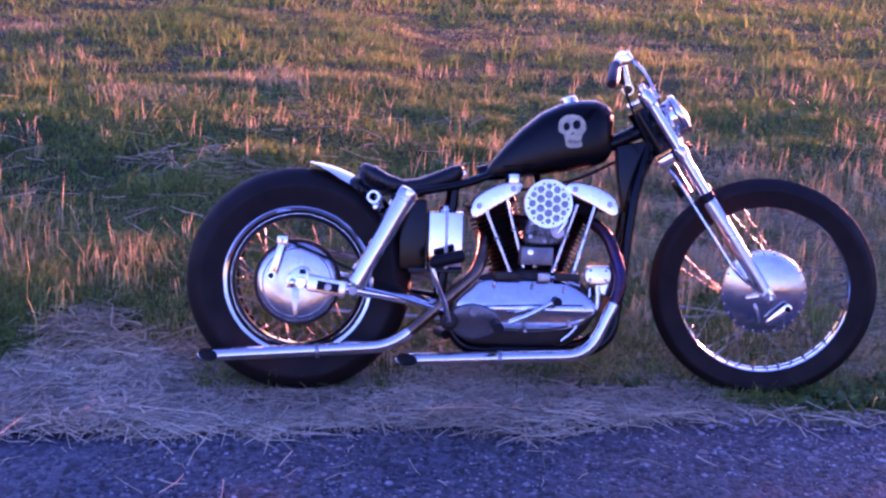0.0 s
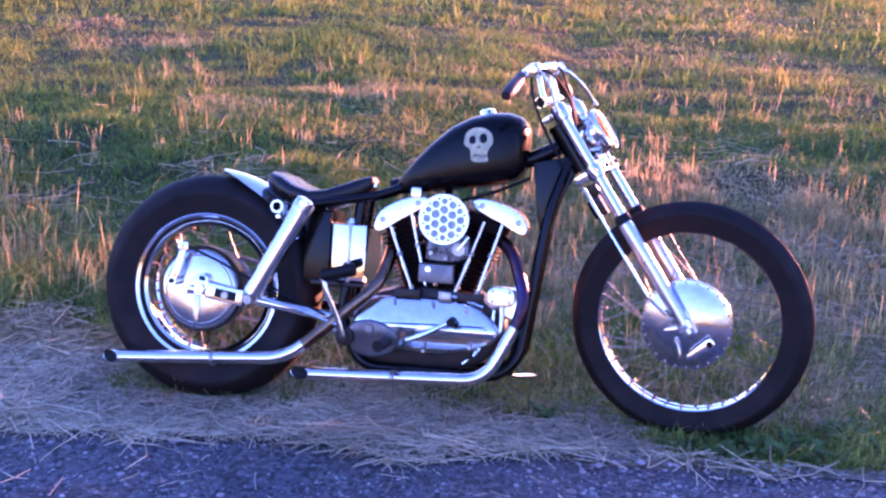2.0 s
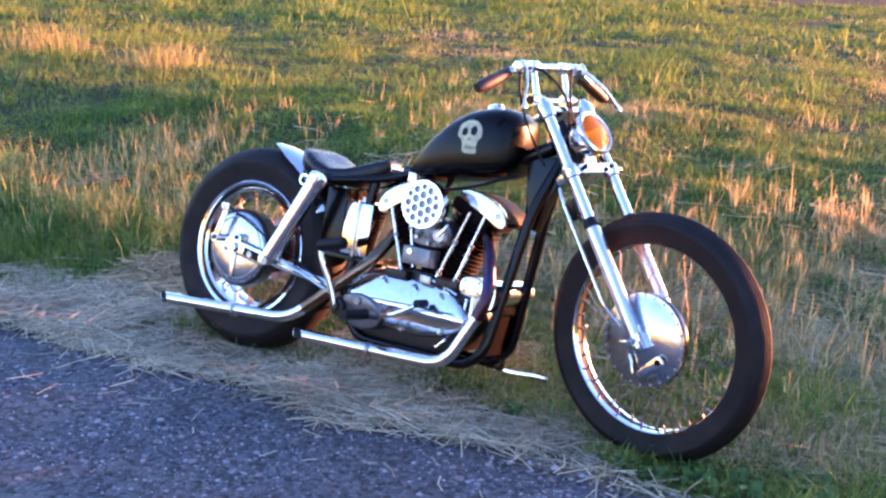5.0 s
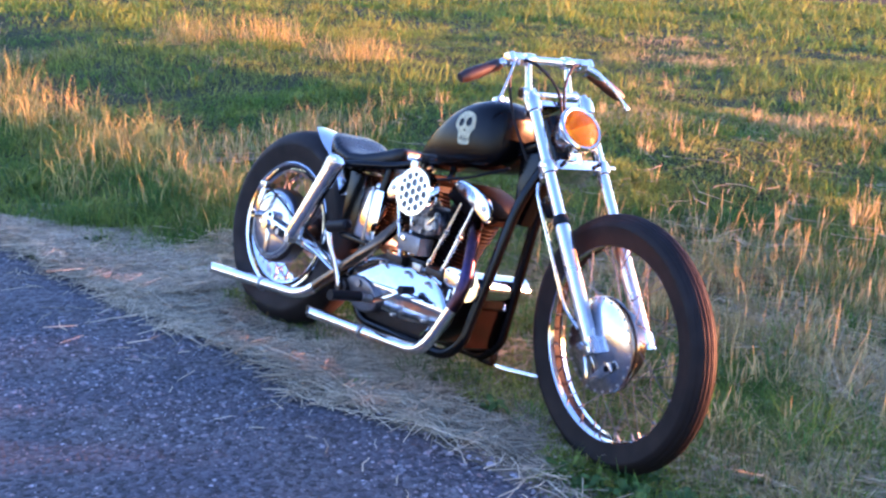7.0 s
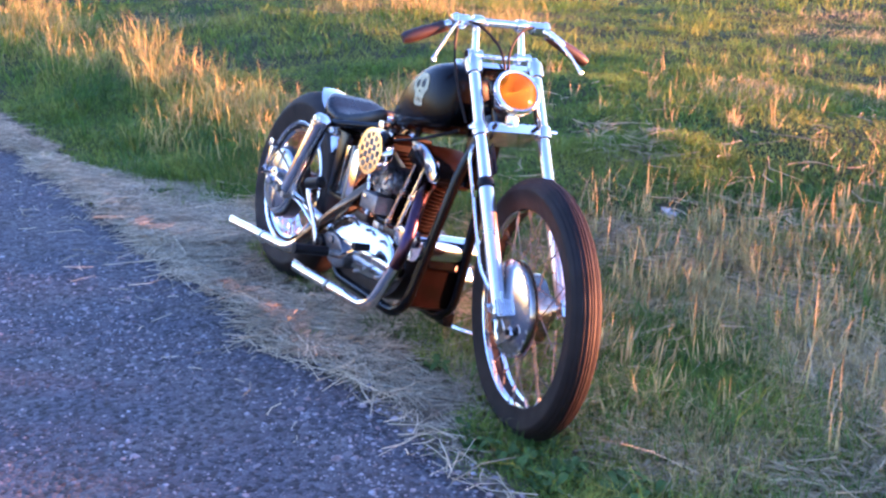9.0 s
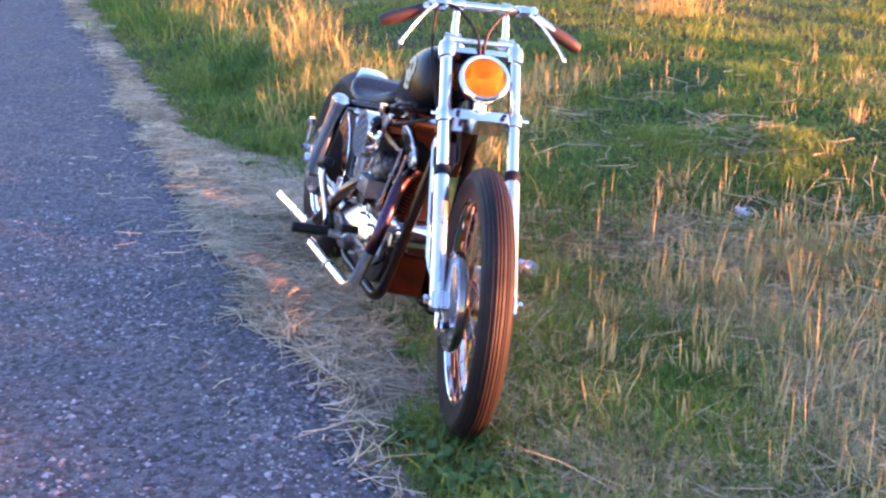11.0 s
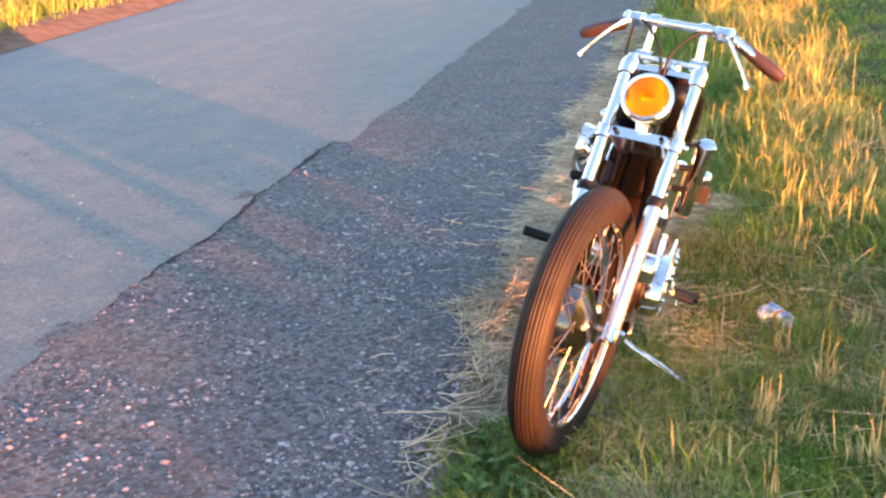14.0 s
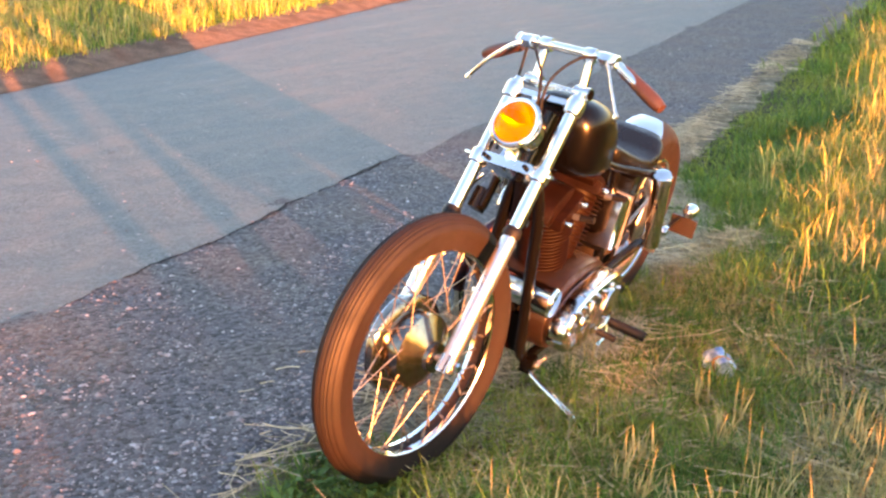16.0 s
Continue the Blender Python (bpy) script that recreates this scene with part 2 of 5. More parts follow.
def sheet(name, xs, rows, material, label, category, height):
    """A grid of ground: rows gives y for each x from one rim to the other."""
    verts, faces = [], []
    for x in xs:
        for y in rows(x):
            verts.append((x, y, height(x, y)))
    n = len(rows(xs[0]))
    for i in range(len(xs) - 1):
        for j in range(n - 1):
            a = i * n + j
            faces.append((a, a + n, a + n + 1, a + 1))
    me = bpy.data.meshes.new(name)
    me.from_pydata(verts, [], faces)
    me.materials.append(material)
    me.polygons.foreach_set("use_smooth", [name != "road"] * len(faces))
    ob = new(name, me)
    return tagged(ob, label, category, kind="structure")


def soil_height(x, y):
    d = y - bikeside(x)
    if d > -2:
        # Rise past 1.7 m is made up, keeping low sun off the straw.
        z = -0.012 - 0.026 * min(1, max(0, d / 0.3)) + 0.10 * min(1, max(0, (d - 0.7) / 2.5)) ** 1.3 - 0.008 * min(12, max(0, d - 3.0)) + 0.075 * min(1, max(0, (d - 1.7) / 1.4))
        z += 0.075 * min(1, max(0, (-0.2 - x) / 0.6)) * min(1, max(0, (d - 0.55) / 0.3))
    else:
        z = -0.03
    e = farside(x) - y
    if e > 0:
        z = -0.01 + 0.06 * min(1, e / 0.5) + 0.08 * min(1, max(0, (e - 0.4) / 3))
    z -= 0.018 * math.exp(-((x - 0.95) ** 2 + (y - 3.65) ** 2) / 0.12)
    lump = 0.010 * min(1, max(0, (d - 0.7) / 0.5))
    return z + (0.012 * min(1, max(0, abs(d) / 0.5)) + lump) * noise.noise((x * 2.2, y * 2.2, 0)) + lump * 0.7 * noise.noise((x * 5.1, y * 5.1, 6)) + 0.03 * noise.noise((x * 0.5, y * 0.5, 3))* min(1, max(0, d / 2))


def spread(a, b, steps, far):
    near = [a + (b - a) * i / steps for i in range(steps + 1)]
    lo, hi = [], []
    w = 0.4
    while near[0] - sum(lo) > -far and len(lo) < 24:
        lo.append(w)
        w *= 1.5
    out, q = [], near[0]
    for s in lo:
        q -= s
        out.insert(0, q)
    q, w = near[-1], 0.4
    for s in lo:
        q += s
        hi.append(q)
    return out + near + hi


SOIL = mat("dry_soil_and_thatch", (0.055, 0.052, 0.024), 0.95, 0, 0.35, 2.2, 0.006, 70, second=(0.030, 0.040, 0.013), spec=0.15)
ROADM = mat("worn_smooth_asphalt", (0.058, 0.071, 0.078), 0.65, 0, 0.25, 4.2, 0.003, 90, second=(0.122, 0.127, 0.124), spec=0.4, rough_vary=0.1)
ROUGHM = mat("coarse_asphalt_shoulder", (0.064, 0.066, 0.078), 0.8, 0, 0.4, 3, 0.006, 120, second=(0.088, 0.082, 0.082), spec=0.35)


def aggregate(m, scale, depth, low, high, warm_tone, streak=1.0):
    """Adds packed stones and warm patches, mottling and low sunlight in one colour, to an asphalt."""
    nt = m.node_tree
    n, l = nt.nodes, nt.links
    p = n["Principled BSDF"]
    tc = n.new("ShaderNodeTexCoord")
    vo = n.new("ShaderNodeTexVoronoi")
    vo.inputs["Scale"].default_value = scale
    l.new(tc.outputs["Object"], vo.inputs["Vector"])
    sep = n.new("ShaderNodeSeparateColor")
    l.new(vo.outputs["Color"], sep.inputs[0])
    rng_ = n.new("ShaderNodeMapRange")
    rng_.inputs[3].default_value, rng_.inputs[4].default_value = low, high
    l.new(sep.outputs[0], rng_.inputs[0])
    hsv = n.new("ShaderNodeHueSaturation")
    l.new(p.inputs["Base Color"].links[0].from_socket, hsv.inputs["Color"])
    l.new(rng_.outputs[0], hsv.inputs["Value"])
    mp, no, ramp, mix = n.new("ShaderNodeMapping"), n.new("ShaderNodeTexNoise"), n.new("ShaderNodeValToRGB"), n.new("ShaderNodeMixRGB")
    mp.inputs["Scale"].default_value = (1 / streak, streak, 1)
    l.new(tc.outputs["Object"], mp.inputs[0])
    l.new(mp.outputs[0], no.inputs["Vector"])
    no.inputs["Scale"].default_value, no.inputs["Detail"].default_value = 1.7, 6
    ramp.color_ramp.elements[0].position, ramp.color_ramp.elements[1].position = 0.50, 0.72
    l.new(no.outputs["Fac"], ramp.inputs[0])
    dim = n.new("ShaderNodeMath")
    dim.operation = "MULTIPLY"
    dim.inputs[1].default_value = 0.55
    l.new(ramp.outputs[0], dim.inputs[0])
    l.new(dim.outputs[0], mix.inputs[0])
    l.new(hsv.outputs[0], mix.inputs[1])
    mix.inputs[2].default_value = (*warm_tone, 1)
    l.new(mix.outputs[0], p.inputs["Base Color"])
    b = n.new("ShaderNodeBump")
    b.invert = True
    b.inputs["Distance"].default_value = depth
    l.new(vo.outputs["Distance"], b.inputs["Height"])
    l.new(p.inputs["Normal"].links[0].from_socket, b.inputs["Normal"])
    l.new(b.outputs[0], p.inputs["Normal"])


# The warm colours put patches of low sun into the mottled asphalt.
aggregate(ROADM, 75, 0.0022, 0.72, 1.28, (0.17, 0.135, 0.12), 2.2)
aggregate(ROUGHM, 62, 0.008, 0.36, 1.74, (0.105, 0.078, 0.07))
DIRT = mat("reddish_verge_dirt", (0.16, 0.10, 0.07), 0.95, 0, 0.3, 6, 0.006, 60, spec=0.2)
xs = spread(-7, 5, 130, 300)
ys = spread(-4, 12, 180, 300)
sheet("ground", xs, lambda x: ys, SOIL, "uneven soil with thatch under the grass", "ground", lambda x, y: soil_height(x, y) - (0.05 if farside(x) + 0.02 < y < bikeside(x) - 0.14 else 0.0))
xr = spread(-9, 5, 520, 120)


def edge(x):
    """The crumbling rim of the shoulder beside the verge."""
    return bikeside(x) + 0.035 * noise.noise((x * 2.3, 1.7, 0)) + 0.02 * noise.noise((x * 9, 4.0, 0))


def lane(x):
    """The rim of the smooth lane, broken in steps."""
    step = 0.10 if x < -2.05 else 0.0
    return 1.93 + 0.11 * x + step + 0.05 * noise.noise((x * 1.3, 8.0, 0)) + (0.022 * noise.noise((x * 6, 2.0, 0)) + 0.017 * noise.noise((x * 19, 2.0, 0))) * (1.0 if x > -2.05 else 0.35)


sheet("road_shoulder", xr, lambda x: [farside(x) + (edge(x) - farside(x)) * k / 40 for k in range(41)], ROUGHM, "coarse grey asphalt shoulder with a crumbling edge", "road", lambda x, y: 0.004 * noise.noise((x * 3, y * 3, 2)) - (0.016 if y > edge(x) - 0.01 else 0) - (0.012 if y < lane(x) - 0.1 else 0))
sheet("road", xr, lambda x: [lane(x) + (farside(x) + 0.06 - lane(x)) * k / 20 for k in range(21)], ROADM, "worn smooth grey asphalt road surface with a ragged rim", "road", lambda x, y: 0.0015)
# Dark colour that stands for the shade at the lane's broken step.
RIM_SHADE = mat("rim_shade", (0.032, 0.030, 0.032), 0.9, 0, 0.4, 20, 0.006, 90, spec=0.2)


def seam(x):
    """How wide the strip of painted rim shade is."""
    w = 0.020 * max(0.06, 0.35 + 1.1 * noise.noise((x * 2.1, 3.0, 0)) + 0.7 * noise.noise((x * 8, 5.0, 0)))
    return [lane(x) + w + 0.006 * noise.noise((x * 31, 5.0, 0)), lane(x) + 0.3 * w, lane(x) - 0.2 * w]


sheet("road_seam", [x for x in xr if -2.12 < x < 0.3], seam, RIM_SHADE, "strip along the broken rim of the lane, coloured dark as its shade", "road", lambda x, y: 0.0042)
CHAFF = mat("dusty_chaff_and_soil", (0.19, 0.165, 0.12), 0.95, 0, 0.4, 7, 0.006, 60, second=(0.10, 0.085, 0.055), spec=0.15)


def verge(x):
    """How far the bare dusty strip reaches from the road's edge."""
    wide = 0.50 if -1.7 < x < -0.1 else 0.30 if x >= -0.1 else max(0.17, 0.50 - 0.60 * (-1.7 - x))
    wide += 0.22 * max(0.0, 1 - abs(x + 1.3) / 0.75)
    return wide * min(1.0, max(0.1, (1.7 - x) / 0.9)) + 0.07 * noise.noise((x * 2.1, 5.0, 0)) + 0.04 * noise.noise((x * 7.0, 9.0, 0))


sheet("verge_soil", [x for x in xr if -40 < x < 1.7], lambda x: [edge(x) - 0.02 + (verge(x) + 0.02) * k / 6 for k in range(7)], CHAFF, "bare dusty verge soil strewn with chaff beside the asphalt", "verge", lambda x, y: soil_height(x, y) + 0.005 - (0.012 if y > edge(x) + verge(x) - 0.02 else 0))
sheet("verge_dirt", xr, lambda x: [farside(x) + 0.10 + 0.05 * noise.noise((x * 1.2, 0, 0)), farside(x) + 0.02, farside(x) - 0.12, farside(x) - 0.30, farside(x) - 0.42], DIRT, "reddish dirt ridge beside the far edge of the road", "verge", lambda x, y: 0.006 if y > farside(x) + 0.05 else 0.02 + min(0.06, max(0.0, (farside(x) - y) * 0.3)) + 0.015 * noise.noise((x * 2, y * 3, 1)))


# ---- motorcycle ----
RA = Vector((-0.522, 3.621, 0.297))
BIKE = Matrix.Translation(RA) @ pose(0, 0, 0, 0, 0, 2.7) @ pose(0, 0, 0, -14.5)
bike = thing("motorcycle", BIKE, "black custom bobber motorcycle with chrome parts leaning on its side stand", "motorcycle")
RAKE, STEER, AXLE = radians(34), -13.5, Vector((1.49, 0, 0.010))
fdir, udir = Vector((math.cos(RAKE), 0, math.sin(RAKE))), Vector((-math.sin(RAKE), 0, math.cos(RAKE)))
straight = Matrix(((fdir.x, 0, udir.x, 0), (0, 1, 0, 0), (fdir.z, 0, udir.z, 0), (0, 0, 0, 1)))
# fork space: x ahead, y left, z up along the tubes, origin on the front axle
FORK = Matrix.Translation(AXLE) @ straight @ Matrix.Translation((-0.05, 0, 0)) @ pose(0, 0, 0, 0, 0, STEER) @ Matrix.Translation((0.05, 0, 0))


def tyre_mesh(outer, inner, width, ribs, name):
    """A tyre with a rounded tread, cut by grooves round it, and bulging sidewalls."""
    prof = []
    h = (outer - inner)
    half = width / 2
    steps = 40
    for i in range(steps + 1):
        a = math.pi * i / steps
        y = -half * math.cos(a)
        s = math.sin(a)
        r = inner + h * (s ** 0.62)
        if s > 0.75 and ribs:
            ph = (y / half / 0.66 * 0.5 + 0.5) * ribs
            if abs(ph - round(ph)) < 0.17:
                r -= 0.0022
        if 0.3 < s < 0.42:
            r += 0.0015
        prof.append((r, y * (0.68 + 0.32 * min(1, s * 2.2))))
    return lathe(prof + [(inner - 0.004, half * 0.5), (inner - 0.004, -half * 0.5)], "Y", segs=96, closed=True)


def rim_mesh(r, half, deep):
    """Two bright flanges with a groove between them, and a dropped well."""
    side = [(r, half), (r + 0.003, half - 0.002), (r + 0.001, half - 0.005), (r - 0.004, half - 0.007), (r - 0.004, half * 0.5)]
    inner = [(r - deep + 0.008, half * 0.35), (r - deep, half * 0.40), (r - deep + 0.002, half * 0.80), (r - deep * 0.7, half * 0.88), (r - deep * 0.58, half * 0.74), (r - deep * 0.40, half * 0.74), (r - 0.009, half - 0.003)]
    prof = side + [(q, -y) for q, y in reversed(side)]
    prof = prof + [(q, -y) for q, y in reversed(inner)] + inner
    return lathe(prof, "Y", segs=96, closed=True)


def spokes(wheel, count, r_rim, r_hub, y_hub, rim_half, m, cross=0.5):
    me_of = {}
    for k in range(count):
        side = 1 if k % 2 else -1
        twist = cross if (k // 2) % 2 else -cross
        a = 2 * math.pi * k / count
        key = (side, twist)
        if key not in me_of:
            p0 = Vector((r_rim, side * rim_half * 0.25, 0))
            p1 = Vector((r_hub * math.cos(twist), side * y_hub, r_hub * math.sin(twist)))
            bm = tube([p0, p1], 0.0015, 5)
            d = (p1 - p0).normalized()
            tube([p0 - d * 0.004, p0 + d * 0.016], 0.0036, 6, bm)
            me_of[key] = finish(bm, "spoke", SPOKE)
        part("spoke", me_of[key], SPOKE, wheel, m=pose(0, 0, 0, 0, -math.degrees(a), 0))


# rear wheel, turning on the rear axle
hub = lathe([(0.02, -0.115), (0.128, -0.115), (0.134, -0.108), (0.134, -0.06), (0.10, -0.05), (0.05, -0.04), (0.05, 0.05), (0.085, 0.06), (0.085, 0.075), (0.03, 0.08)], segs=64)
rear = part("rear_wheel", hub, CASE, bike, "wire-spoked rear wheel with a wide black tyre", pose(-0.014, 0, -0.004))
part("tyre", tyre_mesh(0.357, 0.214, 0.176, 0, "tyre"), RUBBER, rear, "wide black rubber tyre with plain sidewalls")
part("rim", rim_mesh(0.232, 0.070, 0.036), CHROME, rear, "chrome steel rim")
spokes(rear, 40, 0.194, 0.10, 0.055, 0.055, None, 0.55)
plate = lathe([(0.0, -0.131), (0.05, -0.1305), (0.114, -0.128), (0.1205, -0.125), (0.124, -0.119), (0.124, -0.113)], segs=64)
part("brake_plate", plate, DRUM, rear, "polished alloy brake plate")
part("sprocket", lathe([(0.05, 0.078), (0.105, 0.078), (0.108, 0.080), (0.105, 0.084), (0.05, 0.084)], segs=64), DULL, rear, "steel rear sprocket")

# front wheel
m0 = FORK @ Matrix.Translation((-0.005, 0, -0.002))
hub = lathe([(0.015, -0.062), (0.131, -0.062), (0.135, -0.056), (0.135, -0.040), (0.128, -0.034), (0.10, -0.028), (0.10, 0.014), (0.07, 0.03), (0.04, 0.045), (0.04, 0.058), (0.02, 0.062)], segs=64)
front = part("front_wheel", hub, HUBM, bike, "wire-spoked front wheel with a ribbed narrow tyre", m0)
part("tyre", tyre_mesh(0.361, 0.275, 0.096, 7, "tyre"), RUBBER, front, "narrow black tyre with ribs round its tread")
part("rim", rim_mesh(0.285, 0.034, 0.017), CHROME, front, "chrome steel rim")
spokes(front, 40, 0.266, 0.11, 0.03, 0.03, None, 0.6)
part("brake_plate", lathe([(0.0, -0.082), (0.03, -0.082), (0.05, -0.078), (0.112, -0.071), (0.120, -0.066), (0.134, -0.064), (0.135, -0.06)], segs=64), DRUM, front, "satin alloy brake plate")

# fork
for s, side in ((-1, "right"), (1, "left")):
    v = 0.098 * s
    sl = part("fork_slider", tube([(0, v, -0.028), (0, v, -0.022), (0, v, 0.2), (0, v, 0.34), (0, v, 0.352)], [0.016, 0.021, 0.0215, 0.0215, 0.018], 24), SLIDER, bike, "satin alloy fork slider", FORK)
    part("dust_cover", lathe([(0.02, 0.35), (0.024, 0.352), (0.024, 0.366), (0.0205, 0.376), (0.018, 0.378)], "Z", (0, v, 0), 24), BLACKRUB, sl, "black rubber dust cover")
    part("axle_clamp", block(-0.022, 0.02, v - 0.017, v + 0.017, -0.03, 0.018, 0.006), CHROME, sl)
    part("fork_tube", tube([(0, v, 0.34), (0, v, 0.742)], 0.0178, 24), CHROME, bike, "chrome fork tube", FORK)
    part("fork_cap", lathe([(0.0, 0.768), (0.012, 0.767), (0.014, 0.755), (0.022, 0.752), (0.023, 0.742), (0.0, 0.742)], "Z", (0, v, 0), 20), CHROME, bike, "", FORK)
part("lower_yoke", block(-0.075, 0.024, -0.08, 0.08, 0.513, 0.541, 0.010), CHROME, bike, "chrome lower fork yoke", FORK)
part("upper_yoke", block(-0.066, 0.006, -0.085, 0.085, 0.724, 0.740, 0.006), CHROME, bike, "chrome upper fork yoke", FORK)
for s in (-1, 1):
    part("yoke_clamp", lathe([(0.020, 0.702), (0.0245, 0.706), (0.0255, 0.72), (0.0255, 0.738), (0.023, 0.747), (0.017, 0.749)], "Z", (0, 0.098 * s, 0), 24), CHROME, bike, "", FORK)
    part("yoke_clamp", lathe([(0.020, 0.506), (0.0245, 0.509), (0.0255, 0.52), (0.0255, 0.535), (0.024, 0.544), (0.018, 0.547)], "Z", (0, 0.098 * s, 0), 24), CHROME, bike, "", FORK)
    part("yoke_screw", lathe([(0.0, 0.040), (0.006, 0.039), (0.007, 0.033), (0.007, 0.028)], "X", (0, 0.065 * s, 0.527), 12), BLACK, bike, "", FORK)
    part("yoke_bolt", tube([(0.012, 0.12 * s, 0.527), (0.012, 0.138 * s, 0.527)], 0.006, 8), CHROME, bike, "", FORK)
for s in (-1, 1):
    pv = part("riser_pivot", tube([(-0.036, 0.055 * s, 0.784), (-0.036, 0.102 * s, 0.784)], 0.0175, 20), CHROME, bike, "chrome riser pivot", FORK)
    part("pivot_bore", tube([(-0.036, 0.1015 * s, 0.784), (-0.036, 0.1035 * s, 0.784)], 0.0142, 16), BLACK, pv)
part("riser_plate", tube([(-0.034, -0.06, 0.782), (-0.034, 0.06, 0.782)], 0.007, 12), CHROME, bike, "", FORK)
part("front_axle", tube([(0, -0.125, 0), (0, 0.122, 0)], 0.009, 16), DULL, bike, "", FORK)

# headlamp
lamp = part("headlamp", lathe([(0.0, -0.055), (0.025, -0.052), (0.05, -0.035), (0.062, -0.005), (0.064, 0.03), (0.070, 0.034), (0.072, 0.041), (0.070, 0.049), (0.064, 0.053), (0.059, 0.051), (0.0585, 0.046), (0.061, 0.03), (0.058, -0.004), (0.045, -0.032), (0.0, -0.049)], "X", (0.02, 0, 0.622), 48), CHROME, bike, "small chrome headlamp", FORK)
part("reflector", lathe([(r, -0.014 + 0.056 * (r / 0.0585) ** 2) for r in (0.0, 0.01, 0.02, 0.03, 0.04, 0.05, 0.0585)] + [(0.0585, 0.0435), (0.05, 0.0285), (0.03, 0.002), (0.0, -0.016)], "X", (0.02, 0, 0.622), 48), MIRROR, lamp, "silvered reflector behind the lens")
part("lens", lathe([(0.0, 0.062), (0.02, 0.0608), (0.035, 0.058), (0.05, 0.0525), (0.0578, 0.048), (0.0578, 0.045), (0.05, 0.0485), (0.035, 0.054), (0.0, 0.058)], "X", (0.02, 0, 0.622), 48), AMBER, lamp, "amber glass lens")
part("stalk", tube([(0.0, 0, 0.535), (0.008, 0, 0.552), (0.018, 0, 0.575)], [0.026, 0.020, 0.024], 16), CHROME, lamp)

# handlebar
for s in (-1, 1):
    part("riser", tube([(-0.034, 0.075 * s, 0.784), (-0.004, 0.072 * s, 0.875)], [0.012, 0.010], 14), CHROME, bike, "chrome handlebar riser", FORK)
    part("riser_clamp", lathe([(0.012, -0.017), (0.018, -0.016), (0.0195, -0.012), (0.0195, 0.012), (0.018, 0.016), (0.012, 0.017)], "Y", (-0.003, 0.07 * s, 0.878), 20), CHROME, bike, "", FORK)
    g0, g1 = (Vector((-0.028, -0.160, 0.871)), Vector((-0.064, -0.287, 0.832))) if s < 0 else (Vector((-0.020, 0.165, 0.867)), Vector((-0.047, 0.300, 0.802)))
    q = [g0 + (g1 - g0) * k / 10 for k in range(11)]
    part("grip", tube(q, [0.0155, 0.018, 0.0168, 0.0175, 0.018, 0.019, 0.0195, 0.0195, 0.019, 0.018, 0.014], 18), GRIPRUB, bike, "dark red rubber grip", FORK)
    lev = part("lever", tube(smooth_path([(0.0, 0.118 * s, 0.872), (0.024, 0.15 * s, 0.845), (0.034, 0.19 * s, 0.79), (0.028, 0.232 * s, 0.728)]), [0.007] * 8 + [0.006] * 10 + [0.008], 10, squash=0.7), CHROME, bike, "chrome hand lever", FORK)
    part("ball_end", lathe([(0, -0.009), (0.006, -0.007), (0.009, 0), (0.006, 0.007), (0, 0.009)], "Z", (0.028, 0.234 * s, 0.722), 12), CHROME, lev)
    perch = part("lever_perch", prism([(-0.016, 0.858), (0.008, 0.852), (0.024, 0.862), (0.022, 0.882), (0.004, 0.892), (-0.016, 0.886)], *sorted((0.104 * s, 0.158 * s)), 0.007, segs=3), CHROME, bike, "chrome lever perch", FORK)
    part("pivot_screw", lathe([(0.0, 0.014), (0.006, 0.013), (0.007, 0.0), (0.007, -0.014)], "Z", (0.020, 0.145 * s, 0.872), 10), CHROME, perch)
    part("lever_bracket", lathe([(0.012, -0.022), (0.0165, -0.02), (0.018, -0.012), (0.0175, 0.010), (0.0185, 0.016), (0.014, 0.022)], "Y", (0.0, 0.118 * s, 0.876), 18), CHROME, bike, "", FORK)
part("handlebar", tube(round_path([(-0.062, -0.280, 0.834), (-0.012, -0.125, 0.882), (-0.002, 0.132, 0.880), (-0.045, 0.290, 0.807)], 0.03), 0.0125, 16), CHROME, bike, "narrow chrome handlebar", FORK)

# tank
def tank_mesh():
    stations = [0.556, 0.565, 0.59, 0.63, 0.68, 0.74, 0.80, 0.86, 0.91, 0.945, 0.963, 0.972]
    tops = [0.343, 0.356, 0.397, 0.447, 0.500, 0.550, 0.580, 0.594, 0.596, 0.586, 0.570, 0.548]
    bots = [0.335, 0.330, 0.331, 0.338, 0.347, 0.357, 0.368, 0.378, 0.388, 0.402, 0.425, 0.470]
    wide = [0.010, 0.030, 0.055, 0.080, 0.100, 0.115, 0.123, 0.124, 0.118, 0.104, 0.080, 0.045]
    sections = []
    for x, t, b, w in zip(stations, tops, bots, wide):
        ring = []
        for k in range(28):
            a = 2 * math.pi * k / 28
            c, s = math.cos(a), math.sin(a)
            y = w * math.copysign(abs(c) ** 0.62, c)
            zz = math.copysign(abs(s) ** (0.75 if s > 0 else 0.35), s)
            ring.append((x, y, (t + b) / 2 - 0.02 * (t - b) + (t - b) / 2 * zz + 0.02 * (t - b) * zz))
        sections.append(ring)
    return loft(sections)


tank = part("fuel_tank", tank_mesh(), TANKP, bike, "black peanut fuel tank with a cream skull painted on it", angle=50)
part("filler_cap", lathe([(0.0, 0.022), (0.018, 0.021), (0.027, 0.017), (0.029, 0.0), (0.0, 0.0)], "Z", (0, 0, 0), 32), CHROME, tank, "chrome filler cap", pose(0.834, 0, 0.584, 0, -18, 0))

